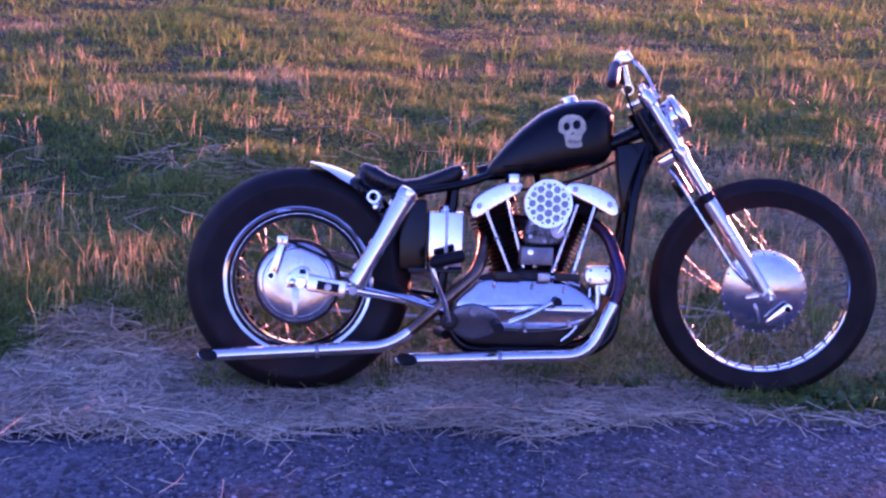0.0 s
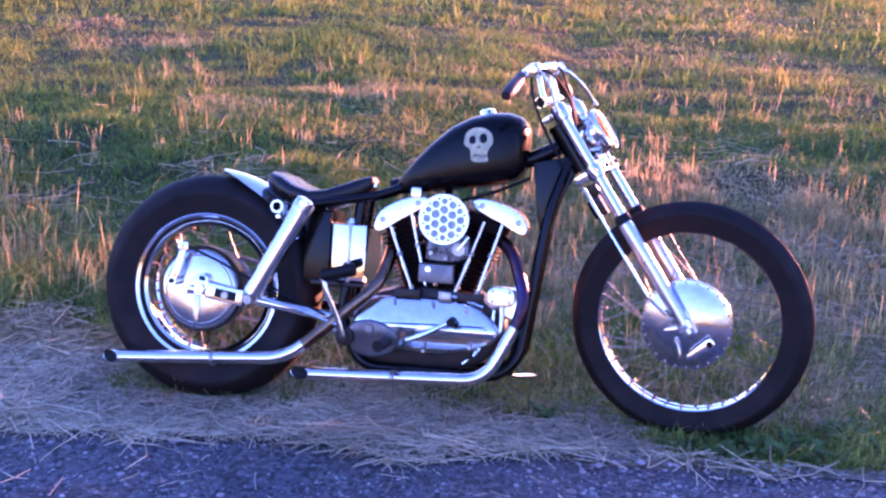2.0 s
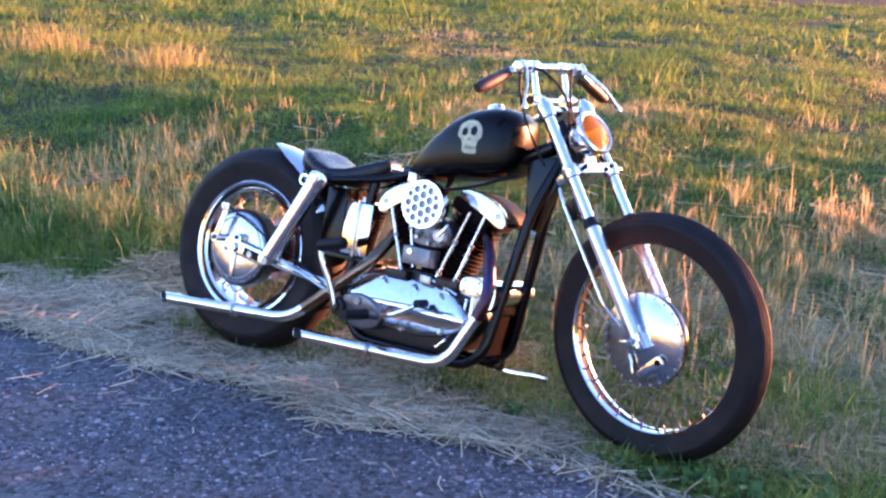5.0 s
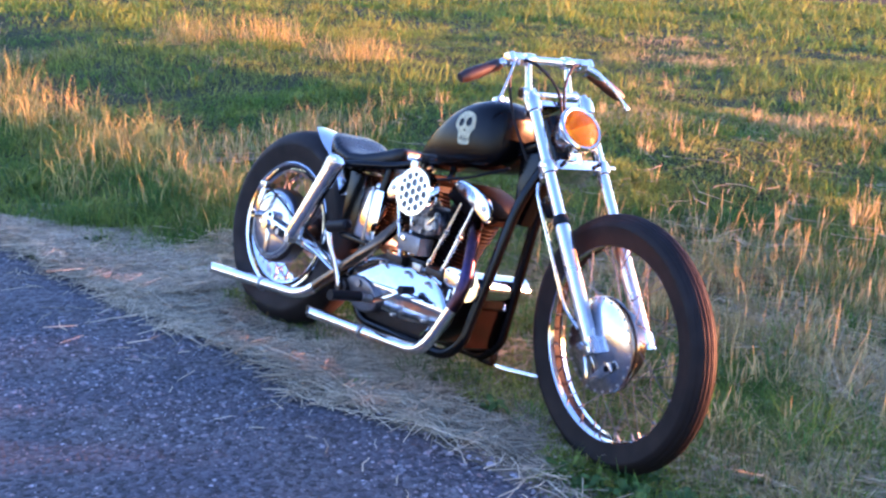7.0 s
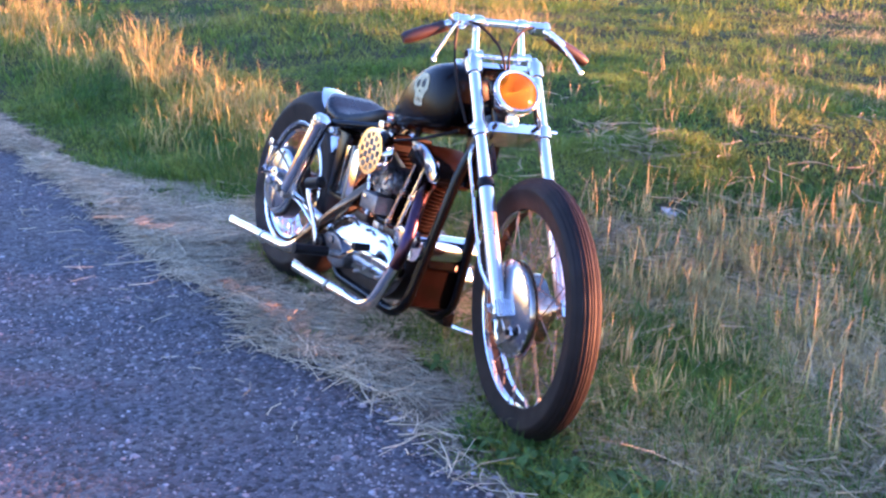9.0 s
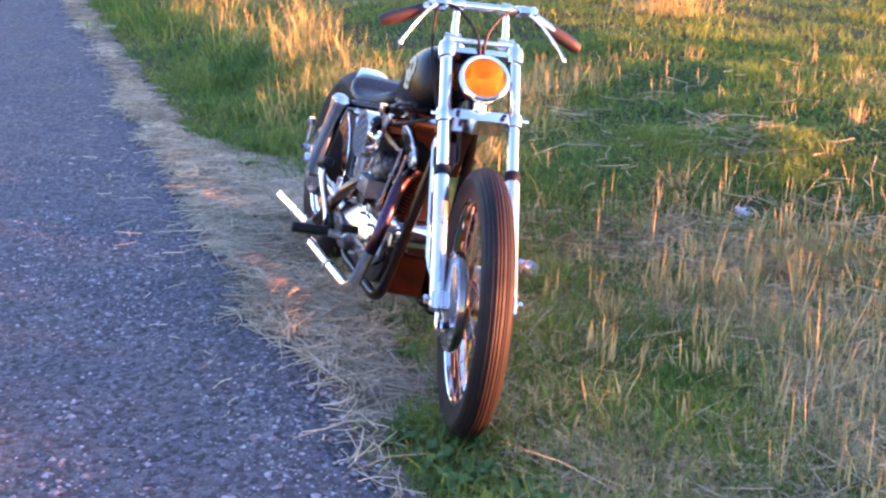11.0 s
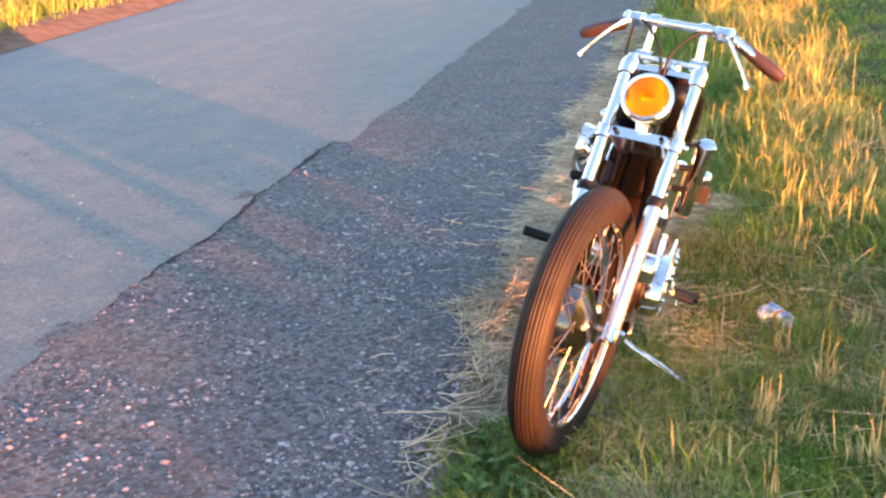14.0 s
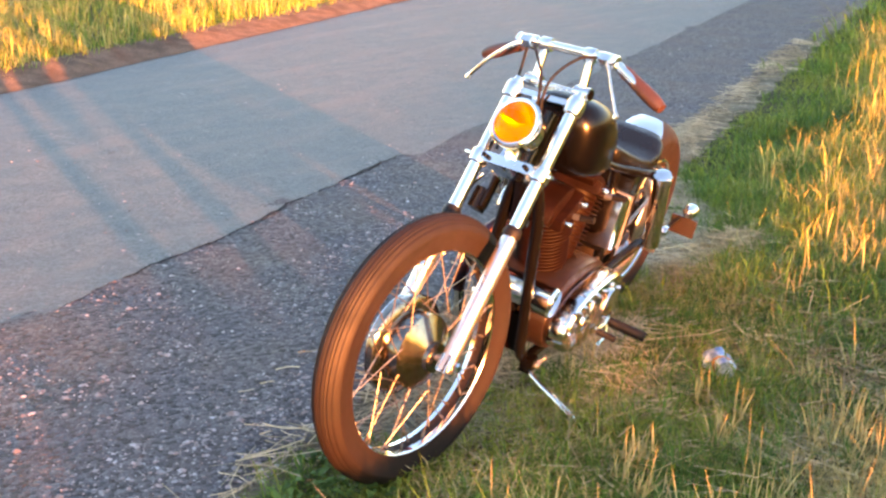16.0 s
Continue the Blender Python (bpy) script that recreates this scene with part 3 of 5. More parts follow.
# seat, fender
def seat_mesh():
    xs_ = [0.165, 0.185, 0.22, 0.26, 0.31, 0.36, 0.41, 0.46, 0.49, 0.50]
    tops = [0.360, 0.374, 0.364, 0.340, 0.322, 0.330, 0.350, 0.371, 0.376, 0.362]
    bots = [0.330, 0.296, 0.280, 0.272, 0.266, 0.268, 0.278, 0.298, 0.324, 0.346]
    wide = [0.06, 0.098, 0.122, 0.130, 0.122, 0.105, 0.082, 0.064, 0.052, 0.03]
    sec = []
    for x, t, b, w in zip(xs_, tops, bots, wide):
        ring = []
        for k in range(24):
            a = 2 * math.pi * k / 24
            c, s = math.cos(a), math.sin(a)
            y = w * math.copysign(abs(c) ** 0.7, c)
            lift = 0.018 * (abs(y) / max(w, 0.01)) ** 2 if s > 0 else 0
            ring.append((x, y, (t + b) / 2 + (t - b) / 2 * math.copysign(abs(s) ** 0.6, s) + lift * 0.5))
        sec.append(ring)
    return loft(sec)


part("seat", seat_mesh(), LEATHER, bike, "low black leather solo seat", angle=60)


def fender_mesh():
    bm = bmesh.new()
    rows = []
    for i in range(13):
        t = i / 12
        a = radians(88 - 56 * t)
        r = 0.374 - 0.016 * t
        w = 0.078 * (1 - max(0, 0.35 - t) ** 2 * 4.0)
        row = []
        for j in range(13):
            y = w * (j / 6 - 1)
            rr = r - (0.020 + 0.030 * t) * (abs(y) / 0.078) ** 2.5
            row.append(bm.verts.new((rr * math.cos(a), y, rr * math.sin(a))))
        rows.append(row)
    for a, b in zip(rows, rows[1:]):
        for j in range(12):
            bm.faces.new((a[j], a[j + 1], b[j + 1], b[j]))
    bmesh.ops.recalc_face_normals(bm, faces=bm.faces)
    bmesh.ops.solidify(bm, geom=bm.faces, thickness=0.003)
    return bm


part("rear_fender", fender_mesh(), CHROME, bike, "short chrome rear fender", angle=60)

# shocks and swingarm
for s in (-1, 1):
    y = 0.172 * s
    top, bot = Vector((0.325, y, 0.292)), Vector((0.160, y * 0.97, -0.02))
    d = (top - bot)
    sh = part("shock_absorber", tube([bot + d * 0.06, bot + d * 0.07, bot + d * 0.97, bot + d * 0.995, top], [0.022, 0.030, 0.030, 0.028, 0.014], 24), CHROME, bike, "rear shock absorber with a long chrome cover")
    part("cap", lathe([(0.029, -0.03), (0.0325, -0.028), (0.0325, -0.004), (0.029, 0.006), (0.018, 0.011), (0.0, 0.012)], "Z", segs=24), POLISHED, sh, "bright shock cap", Matrix.Translation(bot + d * 0.985) @ pose(0, 0, 0, 0, math.degrees(math.atan2(d.x, d.z)), 0))
    part("lower_eye", tube([bot - Vector((0, 0.018, 0)), bot + Vector((0, 0.018, 0))], 0.013, 16), DULL, sh)
    part("swingarm_leg", tube([(-0.02, 0.125 * s, 0.003), (0.13, 0.125 * s, -0.018), (0.44, 0.10 * s, -0.065)], [0.016, 0.0165, 0.018], 16), CHROME if s < 0 else BLACK, bike)
    adj = part("axle_adjuster", block(0.020, 0.138, 0.158 * s - 0.006, 0.158 * s + 0.006, -0.022, 0.026, 0.004), POLISHED, bike, "bright axle adjuster plate", pose(0, 0, 0, 0, 9, 0))
    # Solid black block in place of the window's shaded recess.
    part("adjuster_window", block(0.050, 0.118, 0.1635 * s - 0.002, 0.1635 * s + 0.002, -0.012, 0.016, 0.001), HOLLOW_BLACK, adj, "slot's shade as a black block")
    part("adjuster_nut", tube([(0.084, 0.158 * s, 0.002), (0.084, 0.174 * s, 0.002)], 0.012, 6), DULL, adj)
    part("axle_nut", lathe([(0.0, -0.01), (0.017, -0.01), (0.019, 0.0), (0.017, 0.01), (0.0, 0.01)], "Y", (0.0, 0.163 * s, 0.0), 6), CHROME, bike)

# frame
FR = 0.017
for s in (-1, 1):
    part("down_tube", tube(round_path([(1.095, 0.012 * s, 0.46), (1.045, 0.05 * s, 0.30), (0.985, 0.085 * s, -0.15), (0.92, 0.085 * s, -0.205), (0.50, 0.085 * s, -0.205), (0.43, 0.08 * s, -0.06), (0.47, 0.06 * s, 0.30)], 0.06), FR, 12), BLACK, bike, "black steel cradle tube")
    part("seat_rail", tube(round_path([(0.62, 0.03 * s, 0.36), (0.5, 0.06 * s, 0.315), (0.34, 0.13 * s, 0.285), (0.27, 0.135 * s, 0.27)], 0.05), 0.014, 12), BLACK, bike)
part("head_tube", tube([AXLE - fdir * 0.05 + udir * 0.55, AXLE - fdir * 0.05 + udir * 0.708], 0.034, 24), BLACK, bike, "black steering head")
part("backbone", tube(smooth_path([(1.06, 0, 0.50), (0.95, 0, 0.45), (0.75, 0, 0.40), (0.55, 0, 0.35)]), 0.024, 16), BLACK, bike, "black frame backbone")
part("neck_gusset", prism([(1.09, 0.475), (1.115, 0.42), (1.080, 0.34), (1.052, 0.24), (1.018, 0.24), (1.000, 0.34), (0.988, 0.45)], -0.026, 0.026, 0.008), BLACK, bike)

# engine
CRANK = Vector((0.72, 0, -0.06))
part("crankcase", prism([(0.47, -0.03), (0.52, 0.02), (0.64, 0.05), (0.80, 0.05), (0.90, 0.0), (0.93, -0.08), (0.88, -0.16), (0.78, -0.195), (0.56, -0.195), (0.47, -0.15)], -0.088, 0.12, 0.018, smooth=3), CASE, bike, "dark cast alloy crankcase")
FIN, FIN_TOP = (finish(lathe([(0.05, -0.0028), (r, -0.0016), (r + 0.001, 0), (r, 0.0016), (0.05, 0.0028)], "Z", segs=28, closed=True), "fin", ENGINE) for r in (0.077, 0.082))
for tilt, nm in ((-22.5, "rear"), (22.5, "front")):
    M = Matrix.Translation(CRANK) @ pose(0, 0, 0, 0, tilt, 0)
    bm = lathe([(0.0, 0.10), (0.062, 0.10), (0.062, 0.33), (0.0, 0.33)], "Z", segs=32)
    cyl = part("cylinder", bm, ENGINE, bike, "black finned cylinder", M)
    for k in range(14):
        part("fin", FIN if k < 9 else FIN_TOP, ENGINE, cyl, m=pose(0, 0, 0.132 + k * 0.0138))
    bmh = block(-0.075, 0.075, -0.085, 0.085, 0.325, 0.365, 0.012)
    part("cylinder_head", bmh, ENGINE, cyl)
for x0, z0, x1, z1 in ((0.654, 0.034, 0.565, 0.245), (0.692, 0.060, 0.632, 0.278), (0.783, 0.046, 0.857, 0.262), (0.846, 0.034, 0.914, 0.265)):
    rod = part("pushrod_tube", tube([(x0, -0.102, z0), (x1, -0.092, z1)], 0.0066, 12), CHROME, bike, "chrome pushrod tube")
    for f in (0.04, 0.52):
        part("collar", tube([(x0 + (x1 - x0) * (f + e), -0.102 + 0.010 * (f + e), z0 + (z1 - z0) * (f + e)) for e in (0.0, 0.05)], 0.0095, 12), DULL, rod)
ROCK = [(-0.094, -0.010), (-0.082, -0.034), (-0.02, -0.028), (0.05, -0.024), (0.082, -0.018), (0.092, 0.0), (0.06, 0.020), (0.0, 0.029), (-0.06, 0.022)]
for cx, cz, turn, flip in ((0.598, 0.280, -28, 1), (0.905, 0.290, 22, -1)):
    rk = part("rocker_box", prism([(x * flip, z) for x, z in ROCK], -0.100, -0.080, 0.006, smooth=3, segs=3), POLISHED, bike, "polished alloy rocker box cover", pose(cx, 0, cz, 0, turn, 0))
    part("rocker_body", prism([(x * flip * 0.93, z * 0.9) for x, z in ROCK], -0.080, 0.062, 0.008, smooth=2), ENGINE, rk, "black rocker box body")
    for dx in (-0.060, 0.060):
        part("cover_screw", lathe([(0.0, -0.1045), (0.009, -0.103), (0.010, -0.097), (0, -0.097)], "Y", (dx * flip, 0, -0.003), 14), DULL, rk)
part("cam_cover", domed([(0.475, -0.060), (0.49, -0.02), (0.530, 0.012), (0.636, 0.023), (0.811, 0.018), (0.885, -0.015), (0.925, -0.06), (0.912, -0.10), (0.85, -0.13), (0.747, -0.150), (0.642, -0.147), (0.50, -0.13)], lambda x, z: -0.136 + 0.030 * (max(0.0, z + 0.07) / 0.09) ** 1.2 + 0.036 * (max(0.0, -0.07 - z) / 0.08) ** 1.1, -0.075), POLISHED, bike, "polished alloy cam cover", angle=60)
part("cover_seam", tube(smooth_path([(0.545, -0.1395, -0.064), (0.60, -0.1400, -0.060), (0.74, -0.1400, -0.054), (0.88, -0.1385, -0.052)]), 0.0022, 6), BLACK, bike)
part("sprocket_cover", domed([(0.474, -0.070), (0.465, -0.12), (0.49, -0.158), (0.538, -0.172), (0.60, -0.155), (0.625, -0.115), (0.60, -0.075), (0.54, -0.055)], lambda x, z: -0.146 + 0.022 * max(0.0, -0.09 - z) / 0.07, -0.080), CAST, bike, "cast alloy sprocket cover", angle=60)
part("generator", lathe([(0.0, 0.145), (0.040, 0.143), (0.046, 0.135), (0.047, -0.10), (0.0, -0.10)], "Y", (0.965, 0, 0.025), 32), CHROME, bike, "chrome-cased generator")
part("timer", prism([(0.925 + 0.043 * math.copysign(abs(math.cos(k * math.pi / 8)) ** 0.7, math.cos(k * math.pi / 8)), 0.042 + 0.031 * math.copysign(abs(math.sin(k * math.pi / 8)) ** 0.7, math.sin(k * math.pi / 8))) for k in range(16)], -0.128, -0.06, 0.008, smooth=2, segs=3), POLISHED, bike, "polished rounded ignition timer cover")
part("float_bowl", block(0.675, 0.778, -0.155, -0.09, 0.072, 0.128, 0.008), CAST, bike, "cast alloy carburettor body")
part("manifold", tube([(0.66, -0.05, 0.20), (0.73, -0.08, 0.20), (0.80, -0.05, 0.20)], 0.025, 16), ENGINE, bike)
part("carburettor", tube([(0.735, -0.06, 0.2), (0.74, -0.12, 0.24), (0.75, -0.16, 0.262)], [0.028, 0.034, 0.045], 20), CAST, bike)
air = part("air_cleaner", lathe([(0.03, -0.155), (0.070, -0.158), (0.074, -0.165), (0.074, -0.204), (0.069, -0.204), (0.069, -0.194), (0.0, -0.194)], "Y", (0.75, 0, 0.264), 40), CHROME, bike, "round chrome air cleaner with a honeycomb cover")

# exhausts
def cut(bm, end):
    """Slants the open end of a pipe, outer side shorter."""
    for v in bm.verts:
        if (v.co - end).length < 0.025 and v.is_boundary and v.co.x < end.x + 0.012:
            v.co.x -= (v.co.y - end.y) * 1.7
    return bm


def pipe(pts, r, hot_until, name_label, hot, cold):
    q = round_path(pts, 0.07, 8)
    i = max(k for k, p in enumerate(q) if k == 0 or hot_until(p))
    hd = part("exhaust_pipe", cut(tube(q[i:], r, 20, caps=False), q[-1]), cold, bike, name_label)
    part("header", tube(q[:i + 1], r, 20, caps=False), hot, hd, "heat-stained header")
    part("bore", cut(tube([q[-1] + (q[-2] - q[-1]).normalized() * 0.10, q[-1]], r * 0.92, 20, caps=False), q[-1]), HOLLOW_BLACK, hd, "sooty open end")
    return hd


pipe([(0.568, -0.01, 0.20), (0.572, -0.05, 0.145), (0.550, -0.138, 0.046), (0.285, -0.165, -0.190), (-0.279, -0.165, -0.229)], 0.0195, lambda p: p.x > 0.33, "chrome rear exhaust pipe with an open end", HEATB, CHROME)
pipe([(0.90, -0.05, 0.215), (0.955, -0.11, 0.17), (1.005, -0.15, 0.02), (0.895, -0.16, -0.207), (0.330, -0.165, -0.230)], 0.0195, lambda p: p.z > -0.06, "chrome front exhaust pipe with an open end", HEADER, CHROME)

# oil tank
part("oil_tank", block(0.390, 0.50, -0.095, 0.132, 0.052, 0.228, 0.016), CHROME, bike, "chrome oil tank with a strap")
part("battery_box", block(0.300, 0.384, -0.085, 0.10, 0.042, 0.262, 0.010), BLACK, bike)

# kick starter, pegs, stand
part("kick_arm", tube(smooth_path([(0.459, -0.165, -0.108), (0.440, -0.178, -0.05), (0.412, -0.20, 0.02), (0.396, -0.205, 0.07)]), 0.009, 12), CHROME, bike, "chrome kick-start arm")
part("kick_pedal", tube([(0.392, -0.205, 0.072), (0.40, -0.206, 0.074), (0.49, -0.21, 0.098), (0.497, -0.21, 0.10)], [0.013, 0.020, 0.020, 0.013], 14), BLACKRUB, bike, "black rubber kick pedal")
part("foot_peg", tube([(0.60, -0.19, -0.108), (0.598, -0.31, -0.11)], 0.017, 16), BLACKRUB, bike, "black rubber foot peg")
part("foot_peg", tube([(0.47, 0.14, -0.19), (0.45, 0.31, -0.20)], 0.017, 16), BLACKRUB, bike, "black rubber foot peg")
part("side_stand", tube(smooth_path([(0.93, 0.10, -0.22), (0.955, 0.16, -0.235), (1.0, 0.25, -0.243), (1.053, 0.362, -0.262)]), 0.009, 12), CHROME, bike, "curved chrome side stand")
part("primary_cover", prism([(0.46, -0.06), (0.50, 0.0), (0.60, 0.02), (0.80, 0.01), (0.90, -0.04), (0.92, -0.10), (0.86, -0.16), (0.74, -0.18), (0.55, -0.18), (0.47, -0.13)], 0.12, 0.19, 0.02, smooth=3, segs=3), POLISHED, bike, "polished primary chain cover")


# ---- finer parts of the motorcycle ----
AX, AZ = 0.75, 0.264
# Black parts lit red by the sun: that red is put into the colour.
SUN_RED = mat("sun_reddened_black", (0.0036, 0.0010, 0.0008), 0.35, 0.0, 0.3, 18, 0.0004, 120, second=(0.0012, 0.0006, 0.0005), spec=0.1)
cells = [circle(AX, AZ, 0.0122, 14)]
for k in range(6):
    a = radians(60 * k + 30)
    cells.append(circle(AX + 0.0285 * math.cos(a), AZ + 0.0285 * math.sin(a), 0.0124, 14))
    b = radians(60 * k)
    cells.append(circle(AX + 0.0500 * math.cos(b), AZ + 0.0500 * math.sin(b), 0.0112, 14))
    cells.append(circle(AX + 0.0535 * math.cos(a), AZ + 0.0535 * math.sin(a), 0.0088, 12))
    for s in (-1, 1):
        e = radians(60 * k + 30 + 15.5 * s)
        cells.append(circle(AX + 0.0620 * math.cos(e), AZ + 0.0620 * math.sin(e), 0.0040, 8))
part("honeycomb_cover", pierced_plate(circle(AX, AZ, 0.069, 56), cells, -0.204, -0.199), POLISHED, air, "pierced alloy cover")
part("filter_element", lathe([(0.0, -0.1955), (0.067, -0.1955), (0.067, -0.194), (0.0, -0.194)], "Y", (AX, 0, AZ), 32), FILTER, air, "grey filter element")

# painted skull, laid on the tank's flank
ST = [0.556, 0.565, 0.59, 0.63, 0.68, 0.74, 0.80, 0.86, 0.91, 0.945, 0.963, 0.972]
ST_T = [0.343, 0.356, 0.397, 0.447, 0.500, 0.550, 0.580, 0.594, 0.596, 0.586, 0.570, 0.548]
ST_B = [0.335, 0.330, 0.331, 0.338, 0.347, 0.357, 0.368, 0.378, 0.388, 0.402, 0.425, 0.470]
ST_W = [0.010, 0.030, 0.055, 0.080, 0.100, 0.115, 0.123, 0.124, 0.118, 0.104, 0.080, 0.045]


def flank(x, z):
    t, b, w = (float(np.interp(x, ST, q)) for q in (ST_T, ST_B, ST_W))
    e = t - b
    zz = (z - (t + b) / 2 + 0.02 * e) / (e / 2 + 0.02 * e)
    zz = max(-0.99, min(0.99, zz))
    s = math.copysign(abs(zz) ** (1 / 0.75 if zz > 0 else 1 / 0.35), zz)
    return w * math.sqrt(max(0.0, 1 - s * s)) ** 0.62


def on_flank(loop, holes, lift):
    xs_, zs_ = [p[0] for p in loop], [p[1] for p in loop]
    grid = [(x, z) for x in np.arange(min(xs_), max(xs_), 0.008) for z in np.arange(min(zs_), max(zs_), 0.008)]
    v, f = pierced(loop, holes, grid)
    bm = bmesh.new()
    a = [bm.verts.new((p.x, -flank(p.x, p.y) - lift, p.y)) for p in v]
    for t in f:
        bm.faces.new([a[k] for k in t])
    return bm


def sk(u, w):
    """Skull drawing units to the tank's flank."""
    return (0.783 + u * 0.088, 0.437 + w * 0.105)


def rounded(loop, per=4):
    q = [loop[-1]] + list(loop) + [loop[0], loop[1]]
    out = []
    for i in range(1, len(q) - 2):
        for k in range(per):
            t = k / per
            a, b, c, d = (Vector(z) for z in q[i - 1:i + 3])
            out.append(tuple(0.5 * (2 * b + (c - a) * t + (2 * a - 5 * b + 4 * c - d) * t * t + (3 * b - a - 3 * c + d) * t ** 3)))
    return out


outline = rounded(list(reversed([sk(*p) for p in ((0.02, 0.66), (0.08, 0.84), (0.28, 0.97), (0.52, 1.0), (0.78, 0.95), (0.95, 0.80), (0.99, 0.58), (0.88, 0.43), (0.83, 0.28), (0.86, 0.08), (0.60, 0.02), (0.32, 0.06), (0.26, 0.28), (0.20, 0.40), (0.05, 0.48))])))
eyes = [[(x, z) for x, z in circle(*sk(0.30, 0.64), 0.0105, 14, 1.25)], [(x, z) for x, z in circle(*sk(0.66, 0.70), 0.0125, 14, 1.2)]]
nose = [sk(0.46, 0.40), sk(0.58, 0.42), sk(0.53, 0.50)]
teeth = [[sk(0.36 + 0.09 * k, 0.12), sk(0.385 + 0.09 * k, 0.12), sk(0.385 + 0.09 * k, 0.27), sk(0.36 + 0.09 * k, 0.27)] for k in range(6)]
part("skull_painting", on_flank(outline, eyes + [nose] + teeth, 0.0012), SKULL, tank, "cream skull painted on the flank")
part("mouth_line", on_flank([sk(0.33, 0.185), sk(0.84, 0.20), sk(0.84, 0.215), sk(0.33, 0.20)], [], 0.0016), TANKP, tank)
part("tank_seam", tube([(x, -flank(x, z) - 0.0005, z) for x, z in ((0.62, 0.375), (0.70, 0.382), (0.80, 0.392), (0.88, 0.402), (0.93, 0.415))], 0.003, 6), TANKP, tank)
part("fuel_tap", tube([(0.64, -0.03, 0.34), (0.64, -0.05, 0.315), (0.66, -0.07, 0.30)], 0.009, 10), CHROME, bike, "chrome fuel tap")
part("tank_bracket", block(0.635, 0.665, -0.13, -0.10, 0.322, 0.352, 0.004), CHROME, bike)
part("fuel_hose", tube(smooth_path([(0.66, -0.08, 0.30), (0.75, -0.10, 0.315), (0.86, -0.09, 0.345), (0.98, -0.05, 0.40)]), 0.005, 8), BLACKRUB, bike)

# cables
part("throttle_cable", tube(smooth_path([(0.012, -0.105, 0.87), (0.03, -0.07, 0.84), (0.028, -0.02, 0.775), (0.005, -0.006, 0.70), (-0.04, -0.03, 0.62)]), 0.0042, 8), BLACKRUB, bike, "black control cable", FORK)
part("clutch_cable", tube(smooth_path([(0.012, 0.105, 0.87), (0.03, 0.06, 0.845), (0.028, 0.012, 0.775), (0.005, 0.008, 0.70), (-0.04, 0.03, 0.62)]), 0.0042, 8), BLACKRUB, bike, "black control cable", FORK)
part("brake_cable", tube(smooth_path([(-0.01, -0.13, 0.865), (-0.04, -0.135, 0.80), (-0.06, -0.13, 0.70), (-0.07, -0.11, 0.58)]), 0.004, 8), BLACKRUB, bike, "black control cable", FORK)
part("brake_rod", tube(round_path([(-0.055, -0.10, 0.50), (-0.050, -0.118, 0.46), (-0.046, -0.122, 0.12), (-0.03, -0.105, 0.055)], 0.03), 0.0052, 10), CHROME, bike, "chrome front brake rod", FORK)
part("light_switch", block(-0.075, -0.03, -0.09, -0.055, 0.40, 0.46, 0.006), BLACK, bike, "", FORK)
part("switch_bracket", block(-0.06, -0.03, -0.052, -0.044, 0.41, 0.50, 0.002), BLACK, bike, "", FORK)

# front brake
part("brake_arm", prism([(-0.043, -0.084), (-0.036, -0.076), (0.036, -0.062), (0.050, -0.068), (0.052, -0.084), (0.040, -0.092), (-0.036, -0.094)], -0.094, -0.086, 0.003, smooth=2), CHROME, front, "chrome brake arm")
part("arm_pivot", tube([(0.038, -0.098, -0.077), (0.038, -0.07, -0.077)], 0.009, 14), BLACK, front)
part("torque_stay", prism([(-0.060, 0.014), (-0.010, -0.006), (0.012, -0.012), (0.014, 0.0), (-0.008, 0.008), (-0.055, 0.024)], -0.100, -0.088, 0.003), CHROME, front)
part("torque_link", prism([(0.010, -0.006), (0.024, -0.004), (0.030, 0.040), (0.020, 0.042)], -0.100, -0.092, 0.003), CHROME, front)
part("cable_stop", tube([(-0.062, -0.085, -0.075), (-0.050, -0.088, -0.045), (-0.046, -0.088, -0.02)], 0.006, 10), CHROME, front)
part("axle_nut", lathe([(0.0, -0.134), (0.010, -0.134), (0.013, -0.13), (0.013, -0.118), (0.0, -0.118)], "Y", (0, 0, 0), 6), CHROME, front)
part("axle_nut", lathe([(0.0, 0.134), (0.010, 0.134), (0.013, 0.13), (0.013, 0.118), (0.0, 0.118)], "Y", (0, 0, 0), 6), CHROME, front)
BOLT = finish(lathe([(0.0, -0.0665), (0.0035, -0.0665), (0.0042, -0.0645), (0.0042, -0.060)], "Y", (0, 0, 0), 8), "drum_bolt", DULL)
for k in range(24):
    a = 2 * math.pi * k / 24
    part("drum_bolt", BOLT, DULL, front, m=pose(0.128 * math.cos(a), 0, 0.128 * math.sin(a)))
part("caliper_bracket", tube([(-0.02, -0.10, 0.07), (-0.02, -0.075, 0.02)], 0.006, 8), CHROME, front)

# rear brake
part("brake_arm", prism([(-0.089, 0.016), (-0.075, 0.010), (-0.064, 0.022), (-0.036, 0.126), (-0.054, 0.133)], -0.160, -0.151, 0.003), CHROME, rear, "chrome brake arm")
part("clevis", block(-0.060, -0.028, -0.169, -0.146, 0.120, 0.146, 0.004), CHROME, rear)
part("clevis_pin", tube([(-0.044, -0.173, 0.133), (-0.044, -0.143, 0.133)], 0.006, 12), DULL, rear)
boss = part("cam_boss", tube([(-0.077, -0.164, 0.023), (-0.077, -0.125, 0.023)], 0.014, 16), POLISHED, rear)
part("cam_nut", tube([(-0.077, -0.169, 0.023), (-0.077, -0.163, 0.023)], 0.009, 6), BLACK, boss)
